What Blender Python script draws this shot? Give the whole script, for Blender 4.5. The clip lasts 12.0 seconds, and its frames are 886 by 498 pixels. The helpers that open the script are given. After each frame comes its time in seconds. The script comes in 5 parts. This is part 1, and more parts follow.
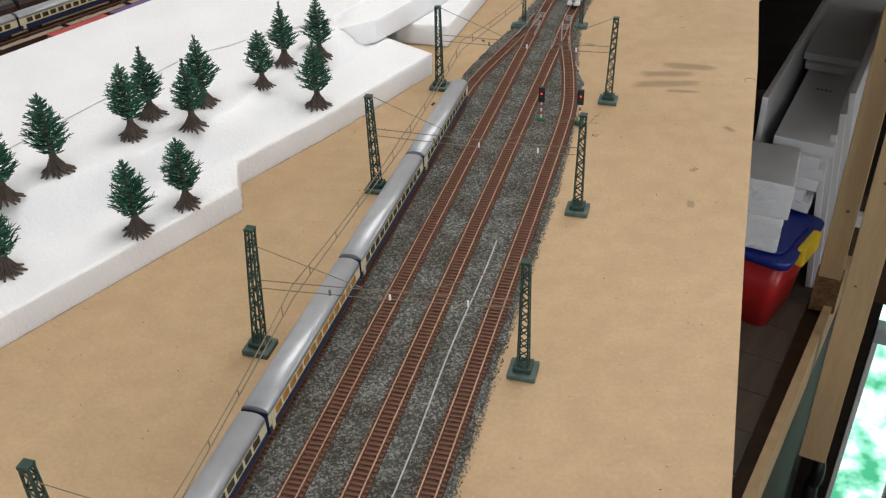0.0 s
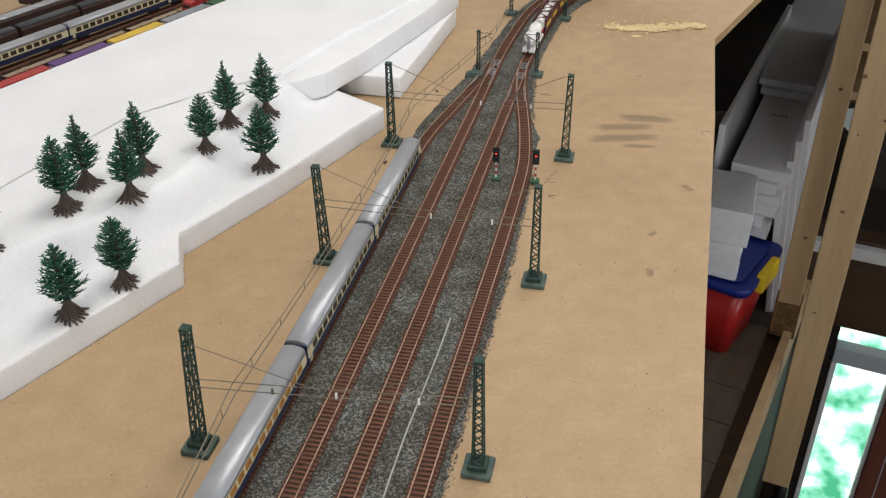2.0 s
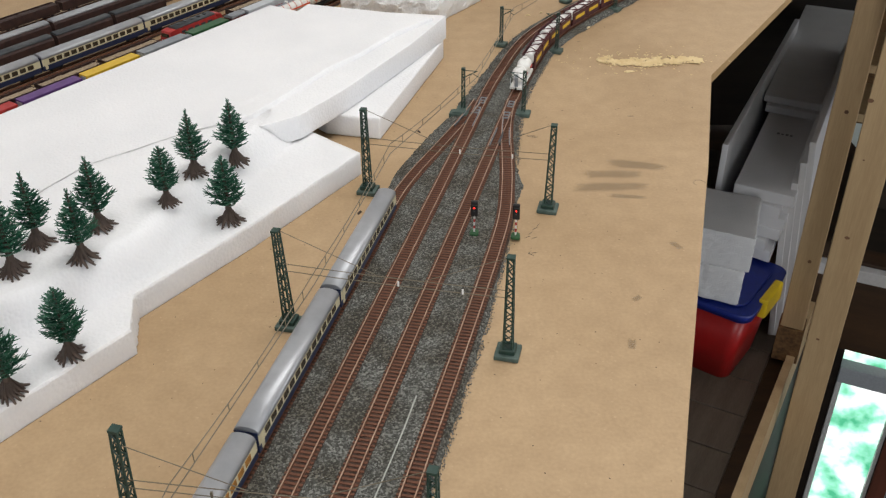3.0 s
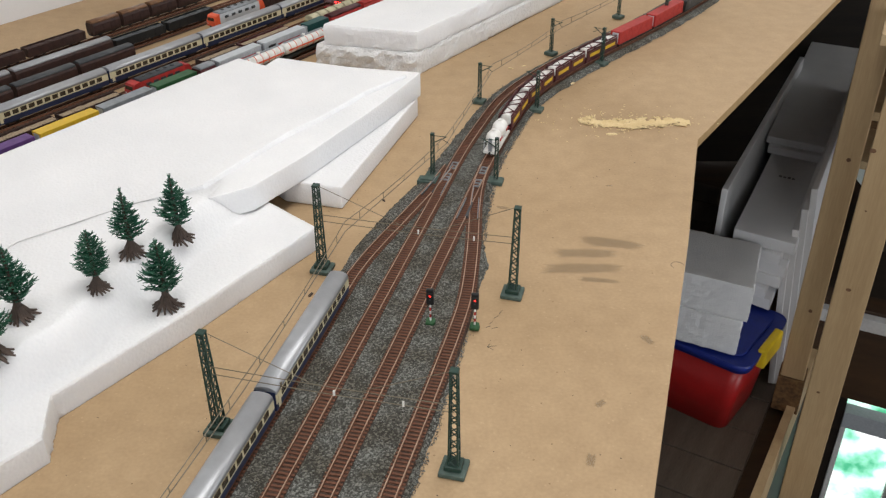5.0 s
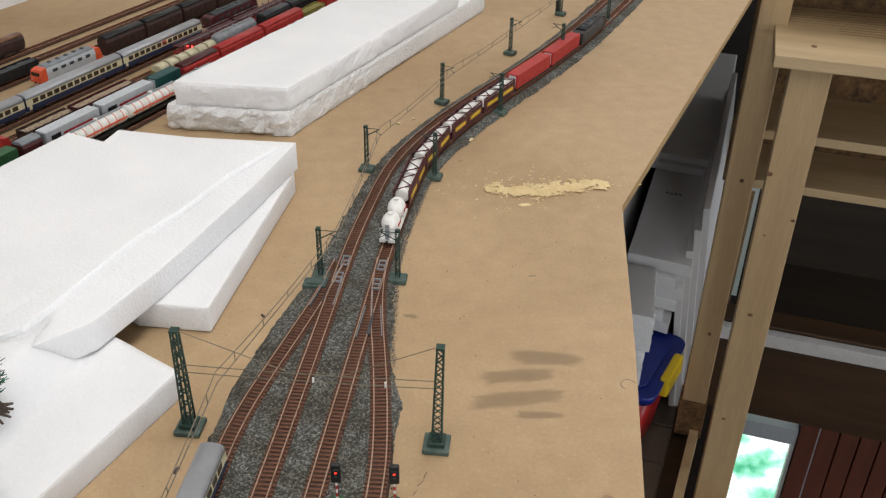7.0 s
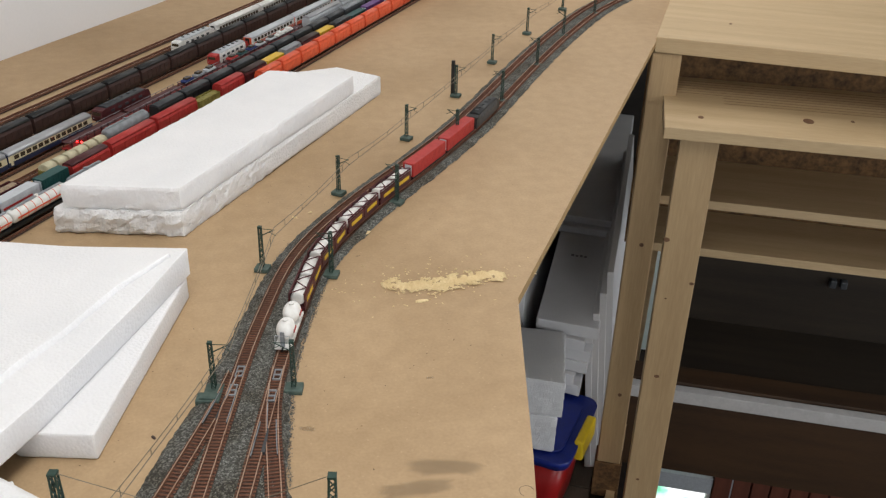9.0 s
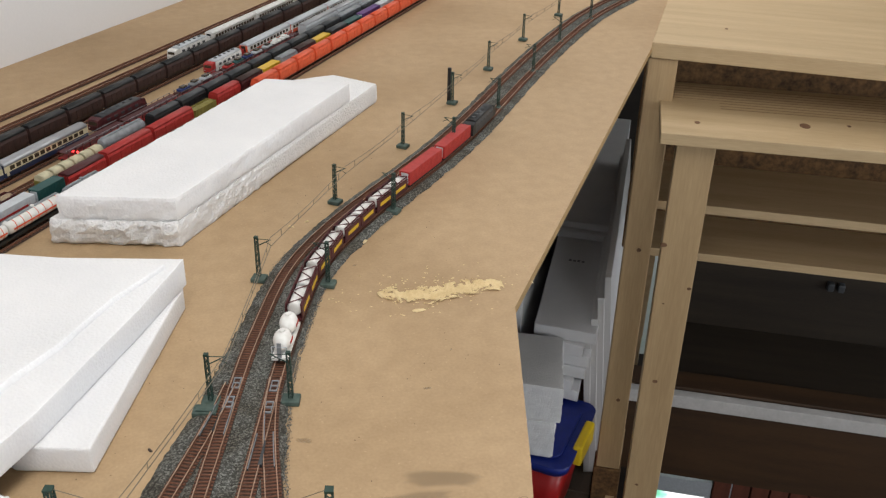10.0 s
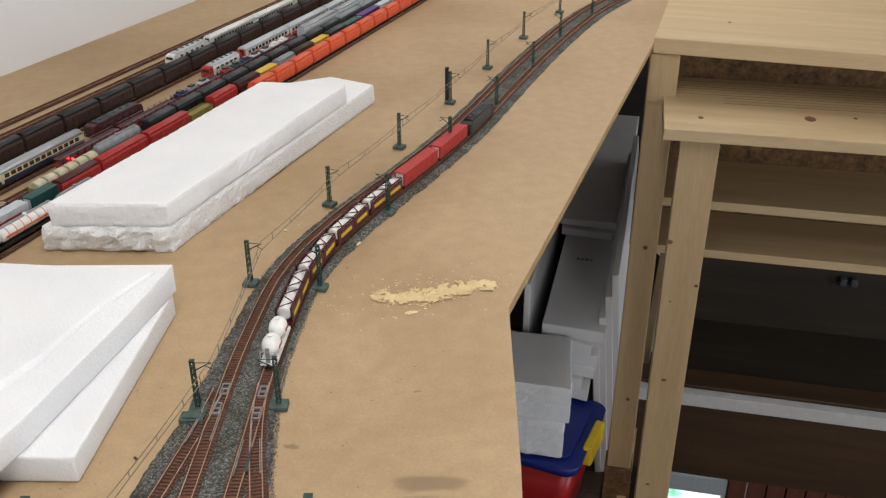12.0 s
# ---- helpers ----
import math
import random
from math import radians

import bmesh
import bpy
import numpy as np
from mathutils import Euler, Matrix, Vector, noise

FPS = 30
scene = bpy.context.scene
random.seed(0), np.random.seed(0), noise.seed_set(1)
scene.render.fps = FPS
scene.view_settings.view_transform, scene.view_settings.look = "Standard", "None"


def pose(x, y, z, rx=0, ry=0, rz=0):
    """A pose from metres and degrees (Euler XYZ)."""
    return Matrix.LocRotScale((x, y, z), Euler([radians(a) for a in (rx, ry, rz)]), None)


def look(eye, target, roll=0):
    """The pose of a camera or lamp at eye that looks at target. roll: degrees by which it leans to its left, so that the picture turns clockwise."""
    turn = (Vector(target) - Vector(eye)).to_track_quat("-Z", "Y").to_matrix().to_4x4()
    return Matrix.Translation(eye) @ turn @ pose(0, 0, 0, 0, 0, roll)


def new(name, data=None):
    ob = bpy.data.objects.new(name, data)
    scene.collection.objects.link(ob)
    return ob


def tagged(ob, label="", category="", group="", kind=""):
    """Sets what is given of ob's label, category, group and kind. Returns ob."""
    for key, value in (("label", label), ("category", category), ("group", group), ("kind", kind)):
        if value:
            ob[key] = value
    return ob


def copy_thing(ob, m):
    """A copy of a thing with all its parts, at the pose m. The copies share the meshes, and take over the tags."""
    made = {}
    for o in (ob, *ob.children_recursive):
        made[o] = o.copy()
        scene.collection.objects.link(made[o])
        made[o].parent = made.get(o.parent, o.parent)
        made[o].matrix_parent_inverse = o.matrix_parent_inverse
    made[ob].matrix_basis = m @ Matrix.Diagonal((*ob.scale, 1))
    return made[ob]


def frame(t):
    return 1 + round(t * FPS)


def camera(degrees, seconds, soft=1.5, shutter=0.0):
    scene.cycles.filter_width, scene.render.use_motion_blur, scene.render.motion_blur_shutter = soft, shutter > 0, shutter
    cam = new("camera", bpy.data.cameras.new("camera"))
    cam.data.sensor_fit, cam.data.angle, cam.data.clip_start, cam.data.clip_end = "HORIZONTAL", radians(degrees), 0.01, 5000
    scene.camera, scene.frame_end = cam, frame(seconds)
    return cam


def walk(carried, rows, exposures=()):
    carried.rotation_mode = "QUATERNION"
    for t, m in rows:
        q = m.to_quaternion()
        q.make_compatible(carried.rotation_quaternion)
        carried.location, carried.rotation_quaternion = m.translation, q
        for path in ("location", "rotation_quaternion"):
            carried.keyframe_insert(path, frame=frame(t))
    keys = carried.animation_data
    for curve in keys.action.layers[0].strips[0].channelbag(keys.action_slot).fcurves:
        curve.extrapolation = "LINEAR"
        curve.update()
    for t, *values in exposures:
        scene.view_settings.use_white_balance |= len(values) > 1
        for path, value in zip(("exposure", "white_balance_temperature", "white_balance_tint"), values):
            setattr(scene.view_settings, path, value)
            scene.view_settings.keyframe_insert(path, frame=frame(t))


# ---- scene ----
cam = camera(51.1, 12.0, 1.3)
PATH = [
    (0, (0.003, -0.119, 0.412), (-0.057, 1.541, -0.702), -1.6),
    (0.5, (0.001, -0.112, 0.422), (-0.041, 1.551, -0.687), -1.2),
    (1, (0.001, -0.105, 0.44), (-0.019, 1.565, -0.661), -0.9),
    (1.5, (0.0, -0.097, 0.449), (0.005, 1.576, -0.647), -0.9),
    (2, (0.012, -0.067, 0.437), (0.032, 1.608, -0.655), -0.9),
    (2.5, (0.033, -0.026, 0.451), (0.045, 1.648, -0.644), -0.4),
    (3, (0.043, -0.001, 0.456), (0.047, 1.675, -0.635), -0.7),
    (5, (0.09, 0.081, 0.474), (0.075, 1.78, -0.582), -0.2),
    (5.5, (0.088, 0.132, 0.465), (0.107, 1.832, -0.59), -0.1),
    (6, (0.068, 0.199, 0.475), (0.161, 1.891, -0.587), 0.4),
    (6.5, (0.067, 0.253, 0.465), (0.245, 1.937, -0.6), 0.8),
    (7, (0.074, 0.283, 0.47), (0.331, 1.962, -0.586), 1.1),
    (7.5, (0.08, 0.302, 0.483), (0.407, 1.983, -0.55), 1.4),
    (9.5, (0.1, 0.303, 0.514), (0.55, 2.007, -0.432), 1.6),
    (10, (0.1, 0.306, 0.515), (0.546, 2.01, -0.432), 1.4),
    (10.5, (0.105, 0.308, 0.512), (0.54, 2.015, -0.434), 1.0),
    (11, (0.112, 0.31, 0.511), (0.541, 2.019, -0.436), 0.6),
    (11.5, (0.122, 0.312, 0.508), (0.544, 2.022, -0.438), 0.2),
    (12, (0.127, 0.31, 0.51), (0.54, 2.023, -0.436), -0.1),
]
walk(cam, [(t, look(eye, target, roll)) for t, eye, target, roll in PATH],
     [(0, -0.15), (3, -0.20), (5, -0.15), (7.5, -0.19), (9.5, -0.14), (12, -0.12)])

# ---------- light ----------
world = bpy.data.worlds.new("world")
scene.world = world
world.use_nodes = True
world.node_tree.nodes["Background"].inputs[0].default_value = (0.75, 0.85, 1.0, 1)
world.node_tree.nodes["Background"].inputs[1].default_value = 0.3


def area_lamp(name, m, w, h, watts, colour):
    d = bpy.data.lights.new(name, "AREA")
    d.shape, d.size, d.size_y, d.energy, d.color = "RECTANGLE", w, h, watts, colour
    ob = new(name, d)
    ob.matrix_world = m
    return tagged(ob, "unseen area lamp added to light the room", "ceiling light", kind="structure")


# Overhead light is inferred; the two lamps themselves are out of view.
area_lamp("ceiling_light", pose(0.15, 0.6, 1.40, 0, 0, -30), 0.5, 1.6, 18.5, (1.0, 0.98, 0.955))
area_lamp("ceiling_light", pose(1.3, 2.7, 1.40, 0, 0, -30), 0.5, 1.4, 17, (1.0, 0.98, 0.955))
# Added fill lamps, no windows there: they brighten rack, under-board things and foam sides.
area_lamp("fill_lamp", look((3.9, 0.9, 0.1), (0.9, 1.9, -0.5)), 1.8, 1.5, 36, (0.92, 0.96, 1.0))
area_lamp("fill_lamp", look((3.5, -0.9, -0.45), (0.95, 2.3, -0.8)), 1.2, 0.8, 34, (0.92, 0.96, 1.0))
area_lamp("fill_lamp", look((0.75, -1.95, 0.75), (1.05, 2.5, -0.7)), 1.1, 0.9, 26, (0.95, 0.97, 1.0))
area_lamp("fill_lamp", look((-0.9, -1.95, 0.7), (0.1, 1.0, 0.0)), 1.3, 0.9, 8, (0.92, 0.96, 1.0))


# ---------- materials ----------
def mat(name, c1, c2=None, rough=0.6, metal=0.0, scale=20.0, fine=120.0, bump=0.15, spread=0.25, spec=0.4, fine_amount=0.35):
    m = bpy.data.materials.new(name)
    m.use_nodes = True
    nt = m.node_tree
    b = nt.nodes["Principled BSDF"]
    c2 = c2 or tuple(max(0.0, v * (1 - spread)) for v in c1)
    tc = nt.nodes.new("ShaderNodeTexCoord")
    n1 = nt.nodes.new("ShaderNodeTexNoise")
    n1.inputs["Scale"].default_value, n1.inputs["Detail"].default_value = scale, 6
    n2 = nt.nodes.new("ShaderNodeTexNoise")
    n2.inputs["Scale"].default_value, n2.inputs["Detail"].default_value = fine, 4
    mx = nt.nodes.new("ShaderNodeMix")
    mx.data_type = "FLOAT"
    mx.inputs[0].default_value = fine_amount
    rp = nt.nodes.new("ShaderNodeValToRGB")
    rp.color_ramp.elements[0].position, rp.color_ramp.elements[1].position = 0.35, 0.68
    rp.color_ramp.elements[0].color, rp.color_ramp.elements[1].color = (*c2, 1), (*c1, 1)
    bp = nt.nodes.new("ShaderNodeBump")
    bp.inputs["Strength"].default_value, bp.inputs["Distance"].default_value = bump, 0.3 / fine
    k = nt.links.new
    k(tc.outputs["Object"], n1.inputs["Vector"])
    k(tc.outputs["Object"], n2.inputs["Vector"])
    k(n1.outputs["Fac"], mx.inputs[2])
    k(n2.outputs["Fac"], mx.inputs[3])
    k(mx.outputs[0], rp.inputs[0])
    k(rp.outputs[0], b.inputs["Base Color"])
    k(n2.outputs["Fac"], bp.inputs["Height"])
    k(bp.outputs[0], b.inputs["Normal"])
    b.inputs["Roughness"].default_value, b.inputs["Metallic"].default_value = rough, metal
    b.inputs["Specular IOR Level"].default_value = spec
    return m


def glow(name, c, strength):
    m = bpy.data.materials.new(name)
    m.use_nodes = True
    b = m.node_tree.nodes["Principled BSDF"]
    b.inputs["Base Color"].default_value = (*c, 1)
    b.inputs["Emission Color"].default_value = (*c, 1)
    b.inputs["Emission Strength"].default_value = strength
    return m


def ballast_material():
    m = mat("ballast_grain", (0.30, 0.30, 0.29), (0.12, 0.115, 0.11), rough=0.9, scale=25, fine=300, bump=0.5)
    nt = m.node_tree
    b = nt.nodes["Principled BSDF"]
    tc = nt.nodes.new("ShaderNodeTexCoord")
    v = nt.nodes.new("ShaderNodeTexVoronoi")
    v.inputs["Scale"].default_value = 820
    sep = nt.nodes.new("ShaderNodeSeparateColor")
    rp = nt.nodes.new("ShaderNodeValToRGB")
    e = rp.color_ramp.elements
    e[0].position, e[0].color = 0.05, (0.045, 0.043, 0.038, 1)
    e[1].position, e[1].color = 0.95, (0.255, 0.26, 0.245, 1)
    mid = rp.color_ramp.elements.new(0.55)
    mid.color = (0.084, 0.086, 0.08, 1)
    n = nt.nodes.new("ShaderNodeTexNoise")
    n.inputs["Scale"].default_value = 30
    tint = nt.nodes.new("ShaderNodeMix")
    tint.data_type, tint.blend_type = "RGBA", "MULTIPLY"
    tint.inputs[0].default_value = 0.8
    rp2 = nt.nodes.new("ShaderNodeValToRGB")
    rp2.color_ramp.elements[0].position, rp2.color_ramp.elements[1].position = 0.4, 0.62
    rp2.color_ramp.elements[0].color, rp2.color_ramp.elements[1].color = (0.50, 0.44, 0.34, 1), (0.95, 0.95, 0.91, 1)
    bp = nt.nodes.new("ShaderNodeBump")
    bp.inputs["Strength"].default_value, bp.inputs["Distance"].default_value = 0.9, 0.0008
    k = nt.links.new
    k(tc.outputs["Object"], v.inputs["Vector"])
    k(tc.outputs["Object"], n.inputs["Vector"])
    k(v.outputs["Color"], sep.inputs[0])
    k(sep.outputs[0], rp.inputs[0])
    k(n.outputs["Fac"], rp2.inputs[0])
    k(rp.outputs[0], tint.inputs[6])
    k(rp2.outputs[0], tint.inputs[7])
    k(tint.outputs[2], b.inputs["Base Color"])
    k(v.outputs["Distance"], bp.inputs["Height"])
    bp.invert = True
    k(bp.outputs[0], b.inputs["Normal"])
    return m


def board_material():
    """Hardboard: fine fibres, dark flecks, broad faint blotches."""
    m = mat("hardboard", (0.475, 0.336, 0.194), (0.392, 0.270, 0.152), rough=0.6, scale=48, fine=330, bump=0.16, spec=0.35, fine_amount=0.5)
    nt = m.node_tree
    b = nt.nodes["Principled BSDF"]
    src = b.inputs["Base Color"].links[0].from_socket
    tc = nt.nodes.new("ShaderNodeTexCoord")
    v = nt.nodes.new("ShaderNodeTexVoronoi")
    v.inputs["Scale"].default_value = 42
    lt = nt.nodes.new("ShaderNodeMath")
    lt.operation, lt.inputs[1].default_value = "LESS_THAN", 0.035
    n = nt.nodes.new("ShaderNodeTexNoise")
    n.inputs["Scale"].default_value, n.inputs["Detail"].default_value = 2.6, 8
    rp = nt.nodes.new("ShaderNodeValToRGB")
    rp.color_ramp.elements[0].position, rp.color_ramp.elements[1].position = 0.32, 0.55
    rp.color_ramp.elements[0].color, rp.color_ramp.elements[1].color = (0.80, 0.77, 0.72, 1), (1, 1, 1, 1)
    m1 = nt.nodes.new("ShaderNodeMix")
    m1.data_type, m1.blend_type = "RGBA", "MULTIPLY"
    m1.inputs[0].default_value = 1
    m2 = nt.nodes.new("ShaderNodeMix")
    m2.data_type = "RGBA"
    m2.inputs[7].default_value = (0.22, 0.14, 0.07, 1)
    sc = nt.nodes.new("ShaderNodeMath")
    sc.operation, sc.inputs[1].default_value = "MULTIPLY", 0.8
    k = nt.links.new
    k(tc.outputs["Object"], v.inputs["Vector"])
    k(tc.outputs["Object"], n.inputs["Vector"])
    k(v.outputs["Distance"], lt.inputs[0])
    k(lt.outputs[0], sc.inputs[0])
    k(n.outputs["Fac"], rp.inputs[0])
    k(src, m1.inputs[6])
    k(rp.outputs[0], m1.inputs[7])
    k(m1.outputs[2], m2.inputs[6])
    k(sc.outputs[0], m2.inputs[0])
    v2 = nt.nodes.new("ShaderNodeTexVoronoi")
    v2.inputs["Scale"].default_value = 120
    lt2 = nt.nodes.new("ShaderNodeMath")
    lt2.operation, lt2.inputs[1].default_value = "LESS_THAN", 0.11
    n3 = nt.nodes.new("ShaderNodeTexNoise")
    n3.inputs["Scale"].default_value = 55
    mu = nt.nodes.new("ShaderNodeMath")
    mu.operation = "MULTIPLY"
    m3 = nt.nodes.new("ShaderNodeMix")
    m3.data_type = "RGBA"
    m3.inputs[7].default_value = (0.49, 0.35, 0.21, 1)
    k(tc.outputs["Object"], v2.inputs["Vector"])
    k(tc.outputs["Object"], n3.inputs["Vector"])
    k(v2.outputs["Distance"], lt2.inputs[0])
    k(lt2.outputs[0], mu.inputs[0])
    k(n3.outputs["Fac"], mu.inputs[1])
    k(mu.outputs[0], m3.inputs[0])
    k(m2.outputs[2], m3.inputs[6])
    k(m3.outputs[2], b.inputs["Base Color"])
    return m


def timber(name, c1, c2, rough=0.55, along=(1, 1, 1), rings=26.0):
    """Planed wood: stretched grain and broad lighter staves."""
    m = mat(name, c1, c2, rough=rough, scale=9, fine=160, bump=0.05)
    nt = m.node_tree
    for n in nt.nodes:
        if n.type == "TEX_NOISE":
            mp = nt.nodes.new("ShaderNodeMapping")
            mp.inputs["Scale"].default_value = along
            src = n.inputs["Vector"].links[0].from_socket
            nt.links.new(src, mp.inputs[0])
            nt.links.new(mp.outputs[0], n.inputs["Vector"])
    return m


def foam(name, c1, c2, relief, beads):
    """Expanded polystyrene: pressed beads with fine seams, letting a little light through."""
    m = mat(name, c1, c2, rough=0.8, scale=14, fine=420, bump=0.2, spec=0.22)
    nt = m.node_tree
    b = nt.nodes["Principled BSDF"]
    tc = nt.nodes.new("ShaderNodeTexCoord")
    v = nt.nodes.new("ShaderNodeTexVoronoi")
    v.inputs["Scale"].default_value = beads
    n = nt.nodes.new("ShaderNodeTexNoise")
    n.inputs["Scale"].default_value, n.inputs["Detail"].default_value = 24, 5
    mx = nt.nodes.new("ShaderNodeMath")
    mx.operation = "MULTIPLY_ADD"
    mx.inputs[1].default_value = -2.2
    bp = nt.nodes.new("ShaderNodeBump")
    bp.inputs["Strength"].default_value, bp.inputs["Distance"].default_value = relief, 0.0013
    bp.invert = True
    k = nt.links.new
    k(tc.outputs["Object"], v.inputs["Vector"])
    k(tc.outputs["Object"], n.inputs["Vector"])
    k(n.outputs["Fac"], mx.inputs[0])
    k(v.outputs["Distance"], mx.inputs[2])
    k(mx.outputs[0], bp.inputs["Height"])
    k(bp.outputs[0], b.inputs["Normal"])
    b.inputs["Subsurface Weight"].default_value = 0.7
    b.inputs["Subsurface Radius"].default_value = (1.0, 1.0, 1.0)
    b.inputs["Subsurface Scale"].default_value = 0.012
    return m


M_BOARD = board_material()
M_BALLAST = ballast_material()
M_EDGE = mat("sawn_board_edge", (0.42, 0.27, 0.12), rough=0.8, scale=40)
M_FOAM = foam("polystyrene", (0.79, 0.79, 0.80), (0.725, 0.73, 0.745), 0.32, 330)
M_FOAM_RAW = foam("broken_polystyrene", (0.80, 0.805, 0.81), (0.73, 0.735, 0.745), 0.9, 300)
M_BED = mat("rust_stained_ballast", (0.095, 0.056, 0.038), (0.024, 0.015, 0.011), rough=0.95, scale=300, fine=900, bump=0.7)
M_SLEEPER = mat("sleeper_plastic", (0.205, 0.082, 0.045), (0.085, 0.036, 0.022), rough=0.8, scale=45, fine=500, bump=0.4, fine_amount=0.5)
M_RAIL_SIDE = mat("rusty_rail", (0.24, 0.105, 0.058), (0.13, 0.055, 0.032), rough=0.7, scale=80)
M_RAIL_TOP = mat("rail_head", (0.50, 0.36, 0.27), (0.36, 0.22, 0.15), rough=0.4, metal=0.5, scale=50)
M_GREEN = mat("mast_green", (0.022, 0.055, 0.042), (0.012, 0.034, 0.026), rough=0.5, scale=200)
M_GREEN_BASE = mat("mast_base", (0.085, 0.12, 0.105), (0.045, 0.075, 0.062), rough=0.7, scale=150)
M_WIRE = mat("catenary_wire", (0.20, 0.17, 0.12), rough=0.5, metal=0.3)
M_PALE_WIRE = mat("pale_wire", (0.45, 0.46, 0.42), rough=0.5)
M_SILVER = mat("silver_roof", (0.40, 0.41, 0.43), (0.33, 0.34, 0.355), rough=0.36, metal=0.35, scale=70, bump=0.03)
M_CREAM = mat("cream_paint", (0.62, 0.55, 0.36), rough=0.45, scale=90, spread=0.1)
M_NAVY = mat("navy_paint", (0.018, 0.028, 0.075), rough=0.45, scale=90)
M_DARKGLASS = mat("window_glass", (0.06, 0.045, 0.03), rough=0.15, scale=90)
M_LITGLASS = mat("amber_compartment", (0.42, 0.20, 0.05), rough=0.25, scale=90)
M_BLACK = mat("black_paint", (0.014, 0.015, 0.016), rough=0.5, scale=120)
M_DARKGREY = mat("dark_grey_paint", (0.05, 0.055, 0.06), rough=0.5, scale=120)
M_GREY = mat("grey_paint", (0.26, 0.28, 0.30), rough=0.5, scale=120)
M_PALE = mat("pale_grey_paint", (0.50, 0.53, 0.56), rough=0.45, scale=120, spread=0.12)
M_WHITE = mat("white_paint", (0.78, 0.78, 0.76), (0.66, 0.65, 0.62), rough=0.4, scale=120)
M_RED = mat("red_paint", (0.42, 0.035, 0.03), (0.33, 0.022, 0.02), rough=0.5, scale=120)
M_ORANGE = mat("orange_paint", (0.72, 0.115, 0.045), (0.6, 0.08, 0.03), rough=0.45, scale=120)
M_MAROON = mat("maroon_paint", (0.085, 0.016, 0.018), (0.05, 0.01, 0.012), rough=0.5, scale=120)
M_BROWN = mat("brown_paint", (0.050, 0.023, 0.018), (0.028, 0.014, 0.012), rough=0.6, scale=120)
M_BRONZE = mat("glossy_brown", (0.20, 0.10, 0.045), (0.12, 0.055, 0.025), rough=0.3, scale=120)
M_YELLOW = mat("yellow_paint", (0.66, 0.43, 0.03), rough=0.45, scale=120, spread=0.12)
M_PURPLE = mat("purple_paint", (0.12, 0.05, 0.20), rough=0.5, scale=120)
M_FREIGHTGREEN = mat("green_paint", (0.025, 0.10, 0.035), rough=0.5, scale=120)
M_TEAL = mat("dark_teal_paint", (0.015, 0.075, 0.072), rough=0.5, scale=120)
M_OLIVE = mat("olive_paint", (0.24, 0.21, 0.05), rough=0.6, scale=120)
M_BLUE = mat("blue_paint", (0.02, 0.035, 0.14), rough=0.5, scale=120)
M_TARP = mat("cream_tarpaulin", (0.62, 0.58, 0.40), rough=0.7, scale=120)
M_GRAVEL = mat("wagon_load", (0.42, 0.33, 0.23), (0.2, 0.15, 0.1), rough=0.95, scale=400, fine=900, bump=0.8)
M_NEEDLE = mat("plastic_needles", (0.030, 0.140, 0.078), (0.010, 0.060, 0.038), rough=0.42, scale=120)
M_BARK = mat("plastic_bark", (0.085, 0.058, 0.045), (0.05, 0.034, 0.027), rough=0.7, scale=200)
M_STAIN = mat("dried_stain", (0.27, 0.195, 0.115), (0.20, 0.145, 0.085), rough=0.5, scale=40)
nt_ = M_STAIN.node_tree
al = nt_.nodes.new("ShaderNodeTexNoise")
al.inputs["Scale"].default_value, al.inputs["Detail"].default_value = 55, 5
ar = nt_.nodes.new("ShaderNodeMapRange")
ar.inputs[1].default_value, ar.inputs[2].default_value, ar.inputs[3].default_value, ar.inputs[4].default_value = 0.30, 0.70, 0.12, 0.62
fa = nt_.nodes.new("ShaderNodeAttribute")
fa.attribute_name = "fade"
fm = nt_.nodes.new("ShaderNodeMath")
fm.operation = "MULTIPLY"
nt_.links.new(fa.outputs["Fac"], fm.inputs[0])
nt_.links.new(ar.outputs[0], fm.inputs[1])
nt_.links.new(al.outputs["Fac"], ar.inputs[0])
nt_.links.new(fm.outputs[0], nt_.nodes["Principled BSDF"].inputs["Alpha"])
M_SAWDUST = mat("sawdust", (0.76, 0.62, 0.37), (0.62, 0.47, 0.25), rough=0.95, scale=60, fine=500, bump=0.6)
M_INK = mat("pencil_mark", (0.12, 0.10, 0.08), rough=0.8)
M_PINE = timber("pine", (0.50, 0.36, 0.20), (0.37, 0.25, 0.13), along=(2.2, 2.2, 0.16))
M_PLANK = timber("laminated_pine", (0.56, 0.42, 0.25), (0.43, 0.31, 0.17), along=(0.22, 3.0, 3.0))
M_GROOVE = timber("sawn_groove", (0.30, 0.20, 0.105), (0.22, 0.14, 0.07), along=(0.3, 3, 3))
M_KNOT = mat("knot", (0.20, 0.105, 0.055), (0.10, 0.05, 0.026), rough=0.7)
M_OSB = mat("strand_board", (0.24, 0.13, 0.05), (0.06, 0.032, 0.014), rough=0.8, scale=38, fine=90, bump=0.5, fine_amount=0.5)
# Near-black wood; on the panels under the board it stands in for shade.
M_DARKWOOD = timber("near_black_wood", (0.030, 0.020, 0.014), (0.014, 0.010, 0.008), along=(0.3, 3, 3))
# Near-black brown: the shade of the rack recess is put into this colour.
M_RECESS = timber("shaded_recess_boards", (0.034, 0.024, 0.015), (0.016, 0.011, 0.007), along=(0.3, 3, 3))
M_EDGE_PAINT = mat("aged_white_paint", (0.50, 0.49, 0.48), (0.42, 0.41, 0.40), rough=0.6, scale=30)
